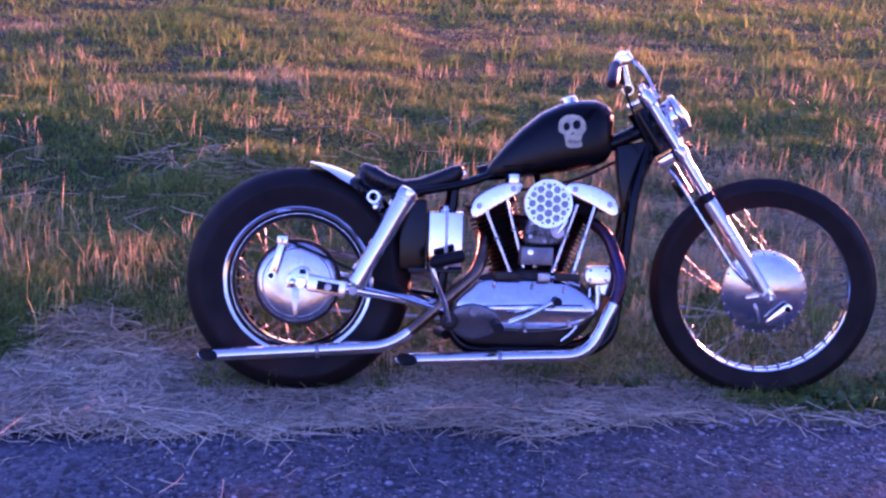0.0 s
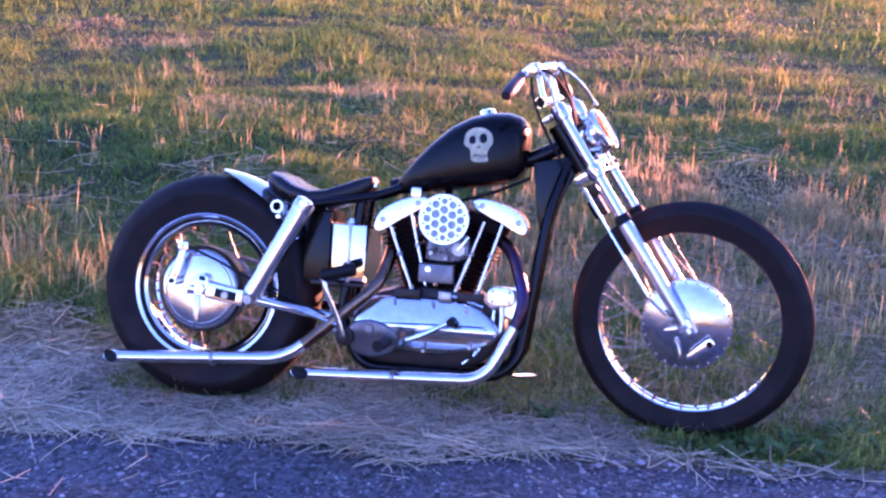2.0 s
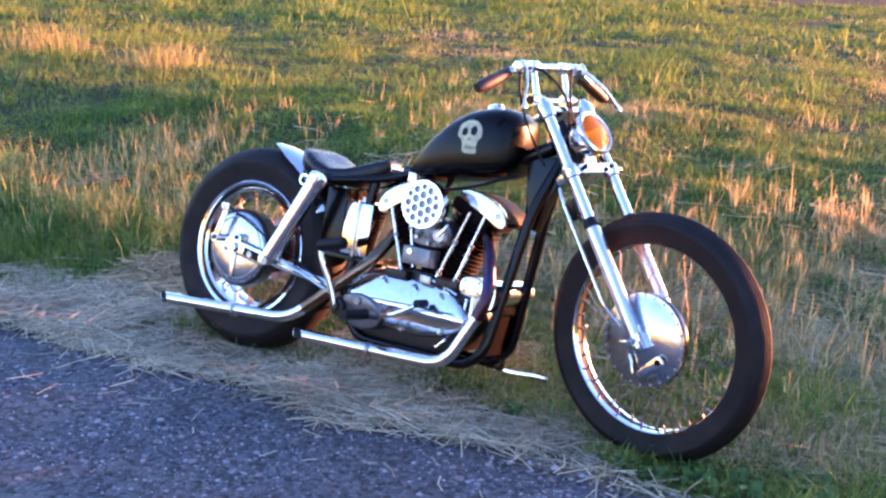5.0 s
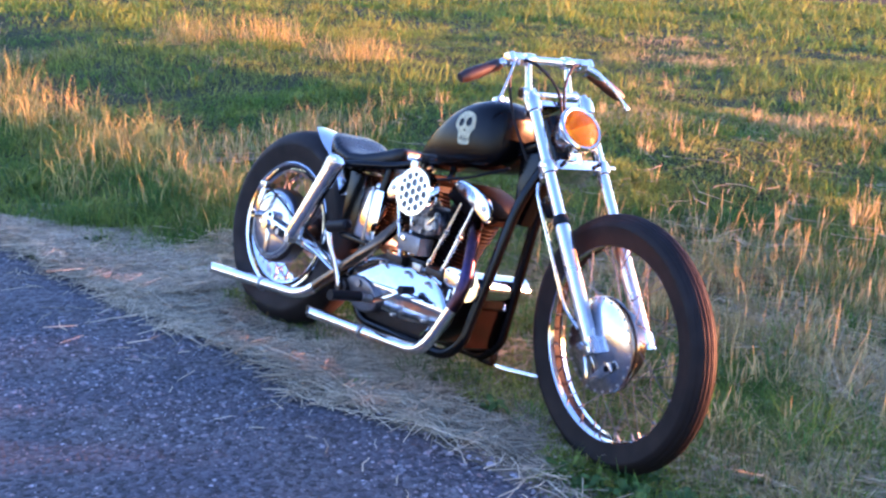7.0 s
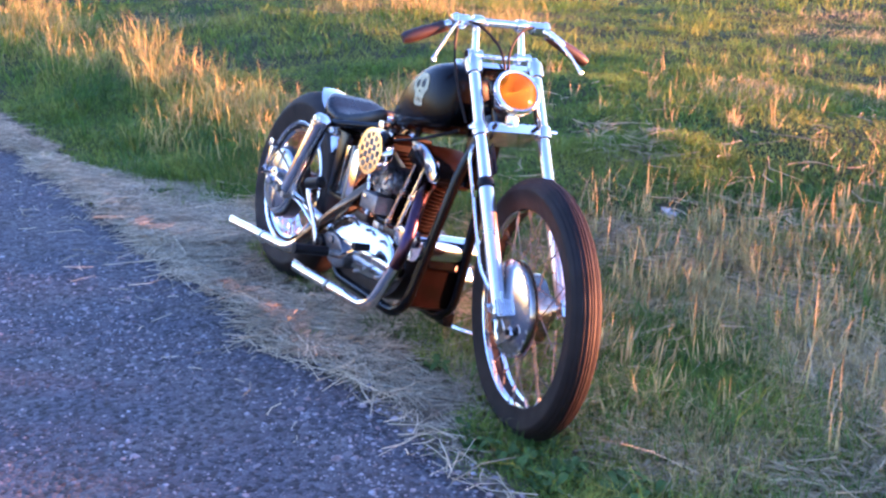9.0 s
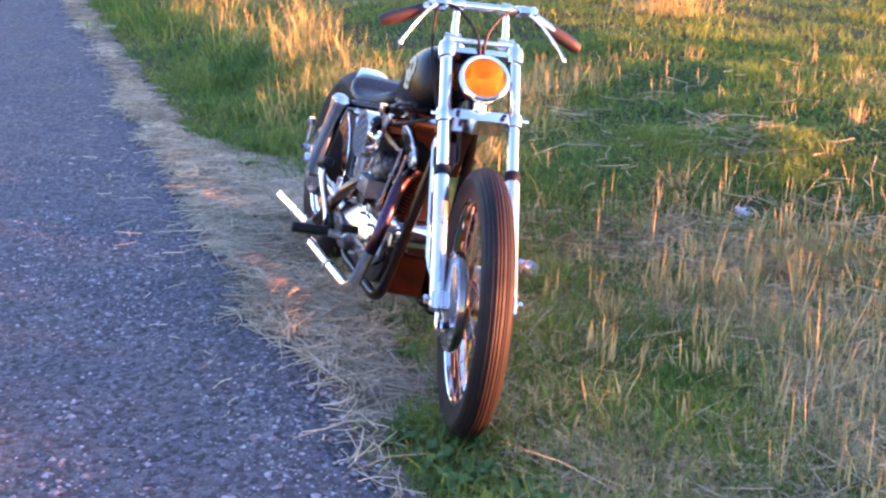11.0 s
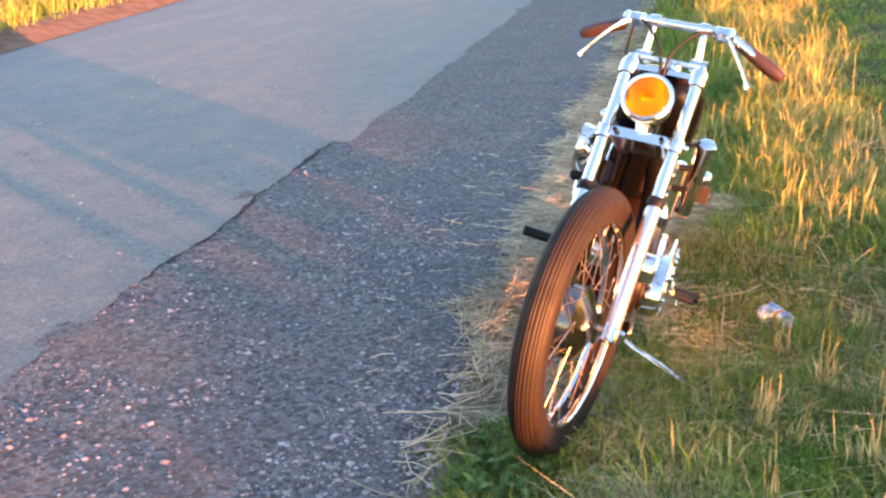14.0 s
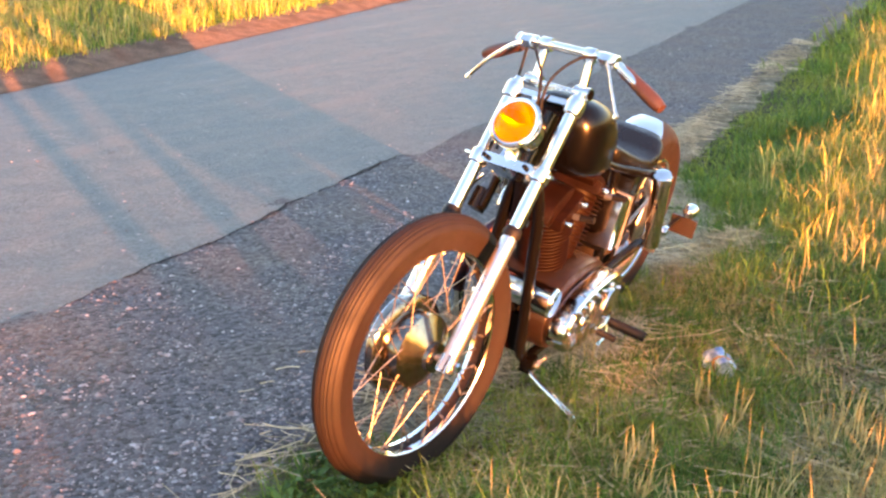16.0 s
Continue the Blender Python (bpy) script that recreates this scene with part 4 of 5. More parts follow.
anchor = part("anchor_block", prism([(-0.030, -0.014), (0.034, -0.014), (0.040, 0.040), (0.026, 0.052), (0.004, 0.050), (-0.028, 0.026)], -0.158, -0.126, 0.005), POLISHED, rear, "cast brake anchor block")
# A black block stands for the shade in the anchor's slot.
part("anchor_slot", prism([(0.008, 0.030), (0.030, 0.030), (0.028, 0.045), (0.010, 0.045)], -0.1592, -0.150, 0.002), HOLLOW_BLACK, anchor, "slot's shade as a black block")
for x in (-0.012, 0.017):
    part("anchor_nut", lathe([(0.0, -0.172), (0.008, -0.170), (0.012, -0.164), (0.012, -0.156)], "Y", (x, 0, 0.004), 12), CHROME, anchor)
part("plate_rib", prism([(-0.016, -0.018), (0.008, -0.018), (0.004, -0.108), (-0.010, -0.108)], -0.137, -0.127, 0.004), DRUM, rear)
part("plate_groove", lathe([(0.104, -0.1294), (0.106, -0.1300), (0.108, -0.1290), (0.106, -0.1275)], segs=64, closed=True), DULL, rear)
part("brake_line", tube(smooth_path([(-0.056, -0.152, 0.131), (0.05, -0.15, 0.090), (0.139, -0.15, 0.049), (0.24, -0.15, 0.015), (0.40, -0.16, -0.05)]), 0.004, 8), BLACKRUB, bike)
part("brake_pedal_rod", tube([(0.13, -0.148, 0.0), (0.30, -0.155, -0.035), (0.44, -0.165, -0.075)], 0.006, 8), CHROME, bike, "chrome brake rod")
part("chain", tube(round_path([(-0.02, 0.081, 0.106), (0.50, 0.081, -0.02), (0.50, 0.081, -0.13), (-0.02, 0.081, -0.106)], 0.03), 0.007, 6), DULL, bike, "dull drive chain")

# lamp and plate beside the rear axle
tail = part("tail_lamp", lathe([(0.0, 0.03), (0.016, 0.026), (0.024, 0.01), (0.026, -0.025), (0.022, -0.03), (0.0, -0.03)], "X", (-0.075, 0.212, 0.072), 24), CHROME, bike, "small chrome tail lamp")
part("lens", lathe([(0.0, -0.045), (0.014, -0.042), (0.021, -0.032), (0.021, -0.03)], "X", (-0.075, 0.212, 0.072), 20), PLATE, tail, "dark red lens")
part("plate_holder", block(-0.10, -0.088, 0.150, 0.245, -0.025, 0.042, 0.004), PLATE, bike, "black licence plate holder with red sunlight in its colour")
part("plate_bracket", tube([(-0.09, 0.18, 0.03), (-0.02, 0.165, 0.01)], 0.008, 8), BLACK, bike)

# engine trimmings
for x, z in ((0.50, 0.0), (0.60, 0.008), (0.72, 0.006), (0.82, -0.004), (0.885, -0.06), (0.84, -0.118), (0.70, -0.138)):
    part("cover_screw", lathe([(0.0, -0.190), (0.005, -0.189), (0.006, -0.182), (0.006, -0.17)], "Y", (x, 0.055, z), 10), DULL, bike)
part("kick_shaft", lathe([(0.0, -0.212), (0.012, -0.212), (0.013, -0.205), (0.022, -0.203), (0.026, -0.195), (0.026, -0.18)], "Y", (0, 0, 0), 24), CAST, bike, "cast alloy shaft boss", pose(0.535, 0.06, -0.080))
part("kick_gear", lathe([(0.0, -0.226), (0.014, -0.226), (0.016, -0.215), (0.027, -0.213), (0.029, -0.205), (0.029, -0.19), (0.02, -0.18)], "Y", (0, 0, 0), 32), CASE, bike, "kick-start spindle boss", pose(0.460, 0.055, -0.110))
part("brake_pedal", tube(smooth_path([(0.645, -0.165, -0.108), (0.70, -0.168, -0.085), (0.755, -0.168, -0.055), (0.785, -0.168, -0.040)]), [0.0085] * 12 + [0.007] * 7, 10), CHROME, bike, "chrome brake pedal")
part("pedal_rubber", tube([(0.788, -0.15, -0.037), (0.790, -0.205, -0.037)], 0.013, 14), BLACKRUB, bike, "black rubber pedal pad")
part("peg_bracket", tube([(0.602, -0.10, -0.12), (0.60, -0.20, -0.108)], 0.013, 12), DULL, bike)
part("oil_line", tube(smooth_path([(0.905, -0.105, 0.0), (0.90, -0.11, -0.05), (0.86, -0.11, -0.13), (0.82, -0.10, -0.17)]), 0.005, 8), CHROME, bike, "steel oil line")
part("oil_line", tube(smooth_path([(0.74, -0.105, 0.035), (0.80, -0.112, 0.028), (0.87, -0.11, 0.005)]), 0.006, 8), CHROME, bike, "steel oil line")
part("tappet_block", block(0.735, 0.775, -0.125, -0.07, 0.02, 0.045, 0.005), DULL, bike)
part("tappet_block", block(0.60, 0.68, -0.12, -0.07, 0.02, 0.045, 0.005), CASE, bike)
part("tappet_block", block(0.79, 0.87, -0.12, -0.07, 0.02, 0.045, 0.005), CASE, bike)
part("bowl_screw", lathe([(0.0, -0.162), (0.009, -0.161), (0.010, -0.154)], "Y", (0.705, 0, 0.112), 12), CHROME, bike)
carb = part("carburettor_body", prism([(0.690, 0.150), (0.700, 0.136), (0.770, 0.132), (0.812, 0.150), (0.818, 0.196), (0.795, 0.226), (0.735, 0.232), (0.696, 0.205)], -0.132, -0.052, 0.012, smooth=2, segs=3), CARB, bike, "mottled cast carburettor body")
part("throttle_disc", lathe([(0.0, -0.146), (0.020, -0.145), (0.024, -0.141), (0.024, -0.130)], "Y", (0.790, 0, 0.176), 24), DULL, carb, "steel throttle disc")
part("throttle_arm", prism([(0.786, 0.172), (0.794, 0.172), (0.822, 0.214), (0.814, 0.218)], -0.152, -0.146, 0.002), CHROME, carb)
for x, z in ((0.706, 0.160), (0.710, 0.200), (0.752, 0.146), (0.764, 0.218)):
    part("carburettor_screw", tube([(x, -0.139, z), (x, -0.130, z)], 0.006, 8), DULL, carb)
part("fuel_union", tube([(0.694, -0.10, 0.185), (0.670, -0.105, 0.190)], 0.008, 8), HEATB, carb, "brass fuel union")
part("drain_plug", tube([(0.725, -0.12, 0.074), (0.725, -0.12, 0.062)], 0.009, 6), HEATB, bike, "brass drain plug")
part("throttle_spring", tube([(0.815 + 0.006 * math.cos(k * 0.9), -0.145 + 0.006 * math.sin(k * 0.9), 0.16 + 0.0015 * k) for k in range(36)], 0.0015, 5), DULL, carb)
part("engine_mount", block(0.93, 1.0, -0.05, 0.05, -0.03, 0.0, 0.004), BLACK, bike)
# Added plate stands for the sunlit engine front between the tubes.
part("front_plate", prism([(0.938, -0.18), (0.970, -0.165), (0.990, -0.040), (0.978, -0.034), (0.956, -0.13)], -0.074, 0.074, 0.006), SUN_RED, bike, "added plate between the cradle tubes, coloured as red sunlight")
part("timer_neck", tube(smooth_path([(0.928, -0.105, 0.018), (0.930, -0.108, -0.03), (0.925, -0.108, -0.07), (0.895, -0.10, -0.10)]), 0.009, 12), POLISHED, bike, "polished oil pipe")
part("head_bracket", tube([(0.735, -0.05, 0.31), (0.735, -0.03, 0.36)], 0.011, 10), BLACK, bike)
for x, z in ((0.900, 0.058), (0.950, 0.058), (0.950, 0.028), (0.900, 0.028)):
    part("cap_screw", lathe([(0.0, -0.212), (0.005, -0.211), (0.006, -0.203), (0.006, -0.19)], "Y", (x, 0.079, z), 10), DULL, bike)

# oil tank and seat fittings
part("tank_strap", block(0.442, 0.452, -0.0985, 0.1355, 0.0485, 0.2315, 0.002), DULL, bike, "steel strap round the oil tank")
part("oil_cap", lathe([(0.0, 0.025), (0.02, 0.023), (0.024, 0.012), (0.024, 0.0)], "Z", (0.445, -0.055, 0.222), 20), CHROME, bike, "chrome oil filler cap")
part("battery_tray", block(0.33, 0.50, -0.10, 0.10, 0.035, 0.05, 0.003), BLACK, bike)
part("seat_hinge", tube([(0.500, -0.03, 0.352), (0.500, 0.03, 0.352)], 0.007, 10), CHROME, bike, "chrome seat hinge")
for s in (-1, 1):
    part("fender_stay_ring", lathe([(0.014, -0.006), (0.020, -0.006), (0.020, 0.006), (0.014, 0.006)], "Y", (0.215, 0.105 * s, 0.268), 24, closed=True), CHROME, bike)
    part("fender_bolt", lathe([(0.0, -0.118), (0.007, -0.117), (0.009, -0.105), (0.009, -0.09)], "Y", (0.222, 0 if s < 0 else 0.21, 0.238), 12), CHROME, bike)
    part("shock_bolt", lathe([(0.0, -0.012), (0.012, -0.010), (0.014, 0.0), (0.012, 0.010), (0.0, 0.012)], "Y", (0.325, 0.195 * s, 0.285), 14), CHROME, bike)
    part("upper_shock_mount", tube([(0.325, 0.10 * s, 0.282), (0.325, 0.19 * s, 0.285)], 0.012, 12), BLACK, bike)
    part("seat_spring", tube([(0.235 + 0.013 * math.cos(k * 0.8), 0.075 * s + 0.013 * math.sin(k * 0.8), 0.235 + 0.0012 * k) for k in range(40)], 0.0028, 6), CHROME, bike, "small chrome seat spring")
part("pipe_clamp", lathe([(0.0205, -0.006), (0.023, -0.006), (0.023, 0.006), (0.0205, 0.006)], "X", (0, 0, 0), 24, closed=True), DULL, bike, "", pose(0.055, -0.165, -0.2085, 0, -4.4, 0))
part("pipe_clamp", lathe([(0.0205, -0.006), (0.023, -0.006), (0.023, 0.006), (0.0205, 0.006)], "X", (0, 0, 0), 24, closed=True), DULL, bike, "", pose(0.62, -0.165, -0.2195, 0, -2.6, 0))
part("stand_bracket", block(0.905, 0.955, 0.085, 0.125, -0.225, -0.18, 0.008), BLACK, bike, "black stand bracket")
part("stand_spring", tube([(0.93 - 0.0025 * k, 0.125 + 0.007 * math.cos(k * 0.9), -0.205 + 0.007 * math.sin(k * 0.9)) for k in range(40)], 0.0018, 5), DULL, bike)
part("shift_lever", tube(smooth_path([(0.55, 0.20, -0.12), (0.64, 0.215, -0.125), (0.72, 0.22, -0.11)]), 0.007, 10), CHROME, bike)
part("primary_inspection_cap", lathe([(0.0, 0.202), (0.030, 0.200), (0.036, 0.192), (0.036, 0.185)], "Y", (0.80, 0, -0.075), 28), CHROME, bike, "chrome inspection cap")
for k in range(5):
    x = 0.62 + 0.055 * k
    part("cover_rib", prism([(x, -0.150), (x + 0.014, -0.150), (x + 0.040, -0.012), (x + 0.026, -0.012)], 0.186, 0.202, 0.005), POLISHED, bike, "polished raised rib")
for k in range(9):
    a = 2 * math.pi * k / 9
    part("cover_screw", tube([(0.69 + 0.205 * math.cos(a), 0.18, -0.08 + 0.078 * math.sin(a)), (0.69 + 0.205 * math.cos(a), 0.196, -0.08 + 0.078 * math.sin(a))], 0.007, 10), CHROME, bike)
part("shift_link", tube(smooth_path([(0.56, 0.205, -0.165), (0.66, 0.235, -0.15), (0.74, 0.24, -0.145)]), 0.006, 10), CHROME, bike, "chrome gear linkage")
part("shift_pad", tube([(0.735, 0.225, -0.11), (0.735, 0.285, -0.112)], 0.011, 12), BLACKRUB, bike, "black rubber gear pedal")
for tilt in (-22.5, 22.5):
    M = Matrix.Translation(CRANK) @ pose(0, 0, 0, 0, tilt, 0)
    for dx in (-0.05, 0.05):
        part("head_bolt", lathe([(0.0, 0.106), (0.006, 0.104), (0.009, 0.097), (0.009, 0.084)], "Y", (dx, 0, 0.345), 10), CHROME, bike, "", M)
    plug = part("spark_plug", tube([(0.0, 0.085, 0.335), (0.0, 0.112, 0.340)], 0.009, 10), DULL, bike, "", M)
    part("plug_cap", tube([(0.0, 0.108, 0.339), (0.0, 0.150, 0.348)], 0.010, 12), BLACKRUB, plug, "black plug cap")
part("clutch_dome", lathe([(0.0, 0.215), (0.03, 0.212), (0.055, 0.20), (0.06, 0.185)], "Y", (0.58, 0, -0.085), 32), POLISHED, bike, "polished clutch dome")


# ---- litter ----
CANM = mat("printed_can_metal", (0.50, 0.56, 0.62), 0.3, 0.7, 0.3, 22, 0.002, 60, second=(0.08, 0.14, 0.30), spec=0.5)
PAPER = mat("crumpled_white_paper", (0.46, 0.45, 0.45), 0.8, 0, 0.2, 40, 0.002, 80, second=(0.3, 0.29, 0.28))
ORANGE = mat("orange_print", (0.55, 0.22, 0.06), 0.5, 0, 0.3, 40)


def crumple(bm, amount, scale, seed):
    for v in bm.verts:
        v.co += noise.noise_vector(v.co * scale + Vector((seed, 0, 0))) * amount
    return bm


can = thing("drink_can", pose(-0.04, 4.16, soil_height(-0.04, 4.16) + 0.040, 0, 84, 35), "crushed silver and blue drink can lying in the grass", "can")
part("can_body", crumple(lathe([(0.026, -0.055), (0.033, -0.049), (0.033, -0.02), (0.030, 0.0), (0.033, 0.02), (0.033, 0.046), (0.027, 0.056)], "Z", segs=28), 0.022, 30, 1), CANM, can)
part("can_lid", lathe([(0.0, 0.054), (0.022, 0.054), (0.0265, 0.0575), (0.0275, 0.056), (0.026, 0.052)], "Z", segs=24), DULL, can)
part("printed_band", crumple(lathe([(0.0337, 0.034), (0.0340, 0.037), (0.0337, 0.040)], "Z", segs=28), 0.022, 30, 1), ORANGE, can)
wad = bmesh.new()
bmesh.ops.create_icosphere(wad, subdivisions=3, radius=0.05)
for v in wad.verts:
    v.co.z *= 0.5
crumple(wad, 0.035, 26, 4)
w1 = new("paper_wad", finish(wad, "paper_wad", PAPER, 15))
w1.matrix_world = pose(-0.38, 5.24, 0.035) @ Matrix.Scale(0.8, 4)
tagged(w1, "crumpled white paper lying among dry stubble", "paper")
wad = bmesh.new()
bmesh.ops.create_icosphere(wad, subdivisions=2, radius=0.011)
crumple(wad, 0.012, 60, 9)
w2 = new("paper_scrap", finish(wad, "paper_scrap", PAPER, 15))
w2.matrix_world = pose(0.19, 4.72, soil_height(0.19, 4.72) + 0.004)
tagged(w2, "small scrap of white paper in the stubble", "paper")


# ---- grass, straw and gravel ----
def leaf_material(name, colour, second, island, glow=0.35, scale=1.5):
    m = mat(name, colour, 0.6, 0, 0.12, scale, 0, 40, island=island, second=second, spec=0.25)
    nt = m.node_tree
    p = nt.nodes["Principled BSDF"]
    src = p.inputs["Base Color"].links[0].from_socket
    tr, mx = nt.nodes.new("ShaderNodeBsdfTranslucent"), nt.nodes.new("ShaderNodeMixShader")
    nt.links.new(src, tr.inputs["Color"])
    mx.inputs[0].default_value = glow
    nt.links.new(p.outputs[0], mx.inputs[1])
    nt.links.new(tr.outputs[0], mx.inputs[2])
    nt.links.new(mx.outputs[0], nt.nodes["Material Output"].inputs["Surface"])
    return m


GREEN = leaf_material("fresh_grass", (0.122, 0.218, 0.033), (0.262, 0.292, 0.054), 0.42, 0.42)
# Tuft green, darkened for the shade among the near blades.
SHADED = leaf_material("shade_green_tussock", (0.056, 0.145, 0.024), (0.095, 0.175, 0.030), 0.4, 0.35)
DRY = leaf_material("dry_grass", (0.50, 0.40, 0.18), (0.38, 0.32, 0.13), 0.4, 0.4)
GOLD = leaf_material("ripe_tall_grass", (0.53, 0.40, 0.13), (0.26, 0.29, 0.07), 0.5, 0.32, 5.0)
STRAW = leaf_material("bleached_straw", (0.54, 0.46, 0.32), (0.30, 0.25, 0.17), 0.55, 0.08)
FALLEN = leaf_material("fallen_dry_stalks", (0.57, 0.46, 0.28), (0.36, 0.28, 0.16), 0.5, 0.2)
LEAF = leaf_material("broad_weed_leaf", (0.06, 0.13, 0.03), (0.08, 0.15, 0.04), 0.3, 0.3)
STONE = mat("grey_chippings", (0.20, 0.20, 0.21), 0.6, 0, 0.2, 30, 0, 80, island=0.9, second=(0.17, 0.11, 0.10))
rng = np.random.default_rng(7)


def raw_mesh(name, verts, tris, material, label, category):
    me = bpy.data.meshes.new(name)
    nv, nt_ = len(verts), len(tris)
    me.vertices.add(nv)
    me.vertices.foreach_set("co", verts.astype(np.float32).ravel())
    me.loops.add(nt_ * 3)
    me.loops.foreach_set("vertex_index", tris.astype(np.int32).ravel())
    me.polygons.add(nt_)
    me.polygons.foreach_set("loop_start", np.arange(0, nt_ * 3, 3, dtype=np.int32))
    me.update(calc_edges=True)
    me.materials.append(material)
    return tagged(new(name, me), label, category, kind="stuff")


GX, GY, GSTEP = np.arange(-17, 19, 0.1), np.arange(-8, 22, 0.1), 0.1
GROUND = np.array([[soil_height(x, y) for y in GY] for x in GX])


def heights(xy):
    """The soil's height at many places, from a fine grid."""
    u = np.clip((xy[:, 0] - GX[0]) / GSTEP, 0, len(GX) - 1.001)
    w = np.clip((xy[:, 1] - GY[0]) / GSTEP, 0, len(GY) - 1.001)
    i, j = u.astype(int), w.astype(int)
    u, w = u - i, w - j
    return (GROUND[i, j] * (1 - u) + GROUND[i + 1, j] * u) * (1 - w) + (GROUND[i, j + 1] * (1 - u) + GROUND[i + 1, j + 1] * u) * w


def blades(xy, height, width, lean, twist=None, plain=False, stiff=False):
    """Bent ribbons: verts and triangles for blades at xy; plain: one triangle each; stiff: nearly straight stalks."""
    n = len(xy)
    az = rng.uniform(0, 2 * np.pi, n) if twist is None else twist
    face = az + np.pi / 2 + rng.normal(0, 0.5, n)
    base = np.column_stack([xy, heights(xy) - 0.008])
    d = np.column_stack([np.cos(az), np.sin(az), np.zeros(n)])
    s = np.column_stack([np.cos(face), np.sin(face), np.zeros(n)]) * width[:, None]
    up = np.zeros((n, 3))
    up[:, 2] = 1
    h, ln = height[:, None], lean[:, None]
    tip = base + up * h * np.maximum(0.12, 1 - 0.55 * ln ** 2) + d * h * ln
    if plain:
        return np.stack([base - s / 2, base + s / 2, tip], 1).reshape(-1, 3), np.arange(n * 3).reshape(-1, 3)
    mid = base + up * h * 0.55 * np.sqrt(np.maximum(0.05, 1 - (ln * 0.5) ** 2)) + d * h * ln * 0.28
    if stiff:
        mid = base + (tip - base) * 0.55 + up * h * 0.05
    v = np.stack([base - s / 2, base + s / 2, mid - s * 0.42, mid + s * 0.42, tip], 1).reshape(-1, 3)
    k = np.arange(n)[:, None] * 5
    t = np.concatenate([k + [0, 1, 3], k + [0, 3, 2], k + [2, 3, 4]], 1).reshape(-1, 3)
    return v, t


def drift(x, y, s, seed):
    """Smooth noise between about -1 and 1 at many places."""
    u, w = x * s + seed * 3.17, y * s + seed * 7.31
    i, j = np.floor(u), np.floor(w)
    u, w = u - i, w - j
    u, w = u * u * (3 - 2 * u), w * w * (3 - 2 * w)

    def corner(p, q):
        r = np.sin(p * 127.1 + q * 311.7 + seed * 74.7) * 43758.5453
        return 2 * (r - np.floor(r)) - 1
    return (corner(i, j) * (1 - u) + corner(i + 1, j) * u) * (1 - w) + (corner(i, j + 1) * (1 - u) + corner(i + 1, j + 1) * u) * w


def spots(x, y, places):
    """Soft round patches, nought to one."""
    out = np.zeros(len(x))
    for px, py, r in places:
        out = np.maximum(out, np.exp(-((x - px) ** 2 + (y - py) ** 2) / (r * r)))
    return out


def ramp(v, a, b):
    return np.clip((v - a) / (b - a), 0, 1)


def patch(x, y, s, seed):
    return noise.noise((x * s, y * s, seed))


def hay(x, y):
    """How thickly mown straw covers the place, nought to one."""
    d = y - bikeside(x)
    wide = 0.55 if x < -0.1 else max(0.28, 0.55 - 0.25 * (x + 0.1))
    if x < -1.9:
        wide = max(0.14, 0.55 - 0.75 * (-1.9 - x))
    wide += 0.22 * max(0.0, 1 - abs(x + 1.3) / 0.75)
    rim = 0.10 * patch(x, y, 2.6, 11) + 0.05 * patch(x, y, 8.0, 13)
    a = min(1, max(0, (d + 0.10 + rim) / 0.10)) * min(1, max(0, (wide + rim * 2 - d) / 0.16))
    if x > -0.3:
        a *= max(0.55, 1 - 0.5 * (x + 0.3))
    if x > 0.7:
        a *= max(0.10, 1 - 2.2 * (x - 0.7)) * max(0.25, 0.7 + 1.2 * patch(x, y, 3.2, 12))
    if -0.85 < x < -0.20 and y > 3.30 and d < 0.5:
        a *= 0.55
    heap = max(0.0, patch(x, y, 1.7, 21) - 0.12) * 1.6 if 0.4 < d < 2.4 and x > 0.2 else 0.0
    return max(a, min(1, heap))


DRY_SPOTS = [(-3.6, 9.7, 0.7), (-1.8, 7.0, 0.5), (-1.2, 12.1, 1.2), (0.6, 10.9, 1.3), (0.8, 15.0, 1.6), (-4.7, 10.9, 0.8), (-1.3, 7.8, 0.6), (-2.2, 7.9, 0.45), (1.25, 5.95, 0.6), (-6.1, 6.9, 0.6), (-6.3, 6.2, 0.5), (-4.7, 6.9, 0.45), (0.35, 4.75, 0.3), (1.15, 4.7, 0.35), (1.40, 4.0, 0.22)]
LUSH_SPOTS = [(0.85, 4.45, 0.30), (1.05, 4.26, 0.25), (0.30, 4.25, 0.3), (-3.1, 5.2, 0.8), (-1.0, 6.2, 0.5), (-3.7, 7.2, 1.0), (-2.5, 12.4, 1.0), (-7, 11, 2.0)]


def beside(q):
    """How far the places lie from the road's edge, into the field."""
    return q[:, 1] - (3.25 + 0.11 * q[:, 0])


def lushness(q):
    """How green the field is."""
    x, y = q[:, 0], q[:, 1]
    base = 0.98 + 0.24 * ramp(y, 4.9, 6.0) * (1 - 0.5 * ramp(x, 0.5, 2.0)) + 0.20 * drift(x, y, 0.45, 1) + 0.30 * drift(x, y, 1.6, 2) + 0.22 * drift(x, y, 4.5, 3)
    base += 0.6 * spots(x, y, LUSH_SPOTS) - 0.9 * spots(x, y, DRY_SPOTS)
    d = beside(q)
    base -= 0.34 * ramp(x, -1.2, -0.2) * (1 - ramp(d, 2.6, 3.4)) * (1 - 0.6 * ramp(x, 0.9, 1.6) * (1 - ramp(d, 0.8, 1.2)))
    base -= 0.20 * ramp(x, 0.0, 0.8) * ramp(d, 0.9, 1.3) * (1 - ramp(d, 2.6, 3.4))
    base += 0.45 * ramp(-x, 1.2, 2.2) * (1 - ramp(d, 0.7, 1.0)) - 0.14 * ramp(x, -1.0, 1.0) * ramp(y, 6, 9)
    return base


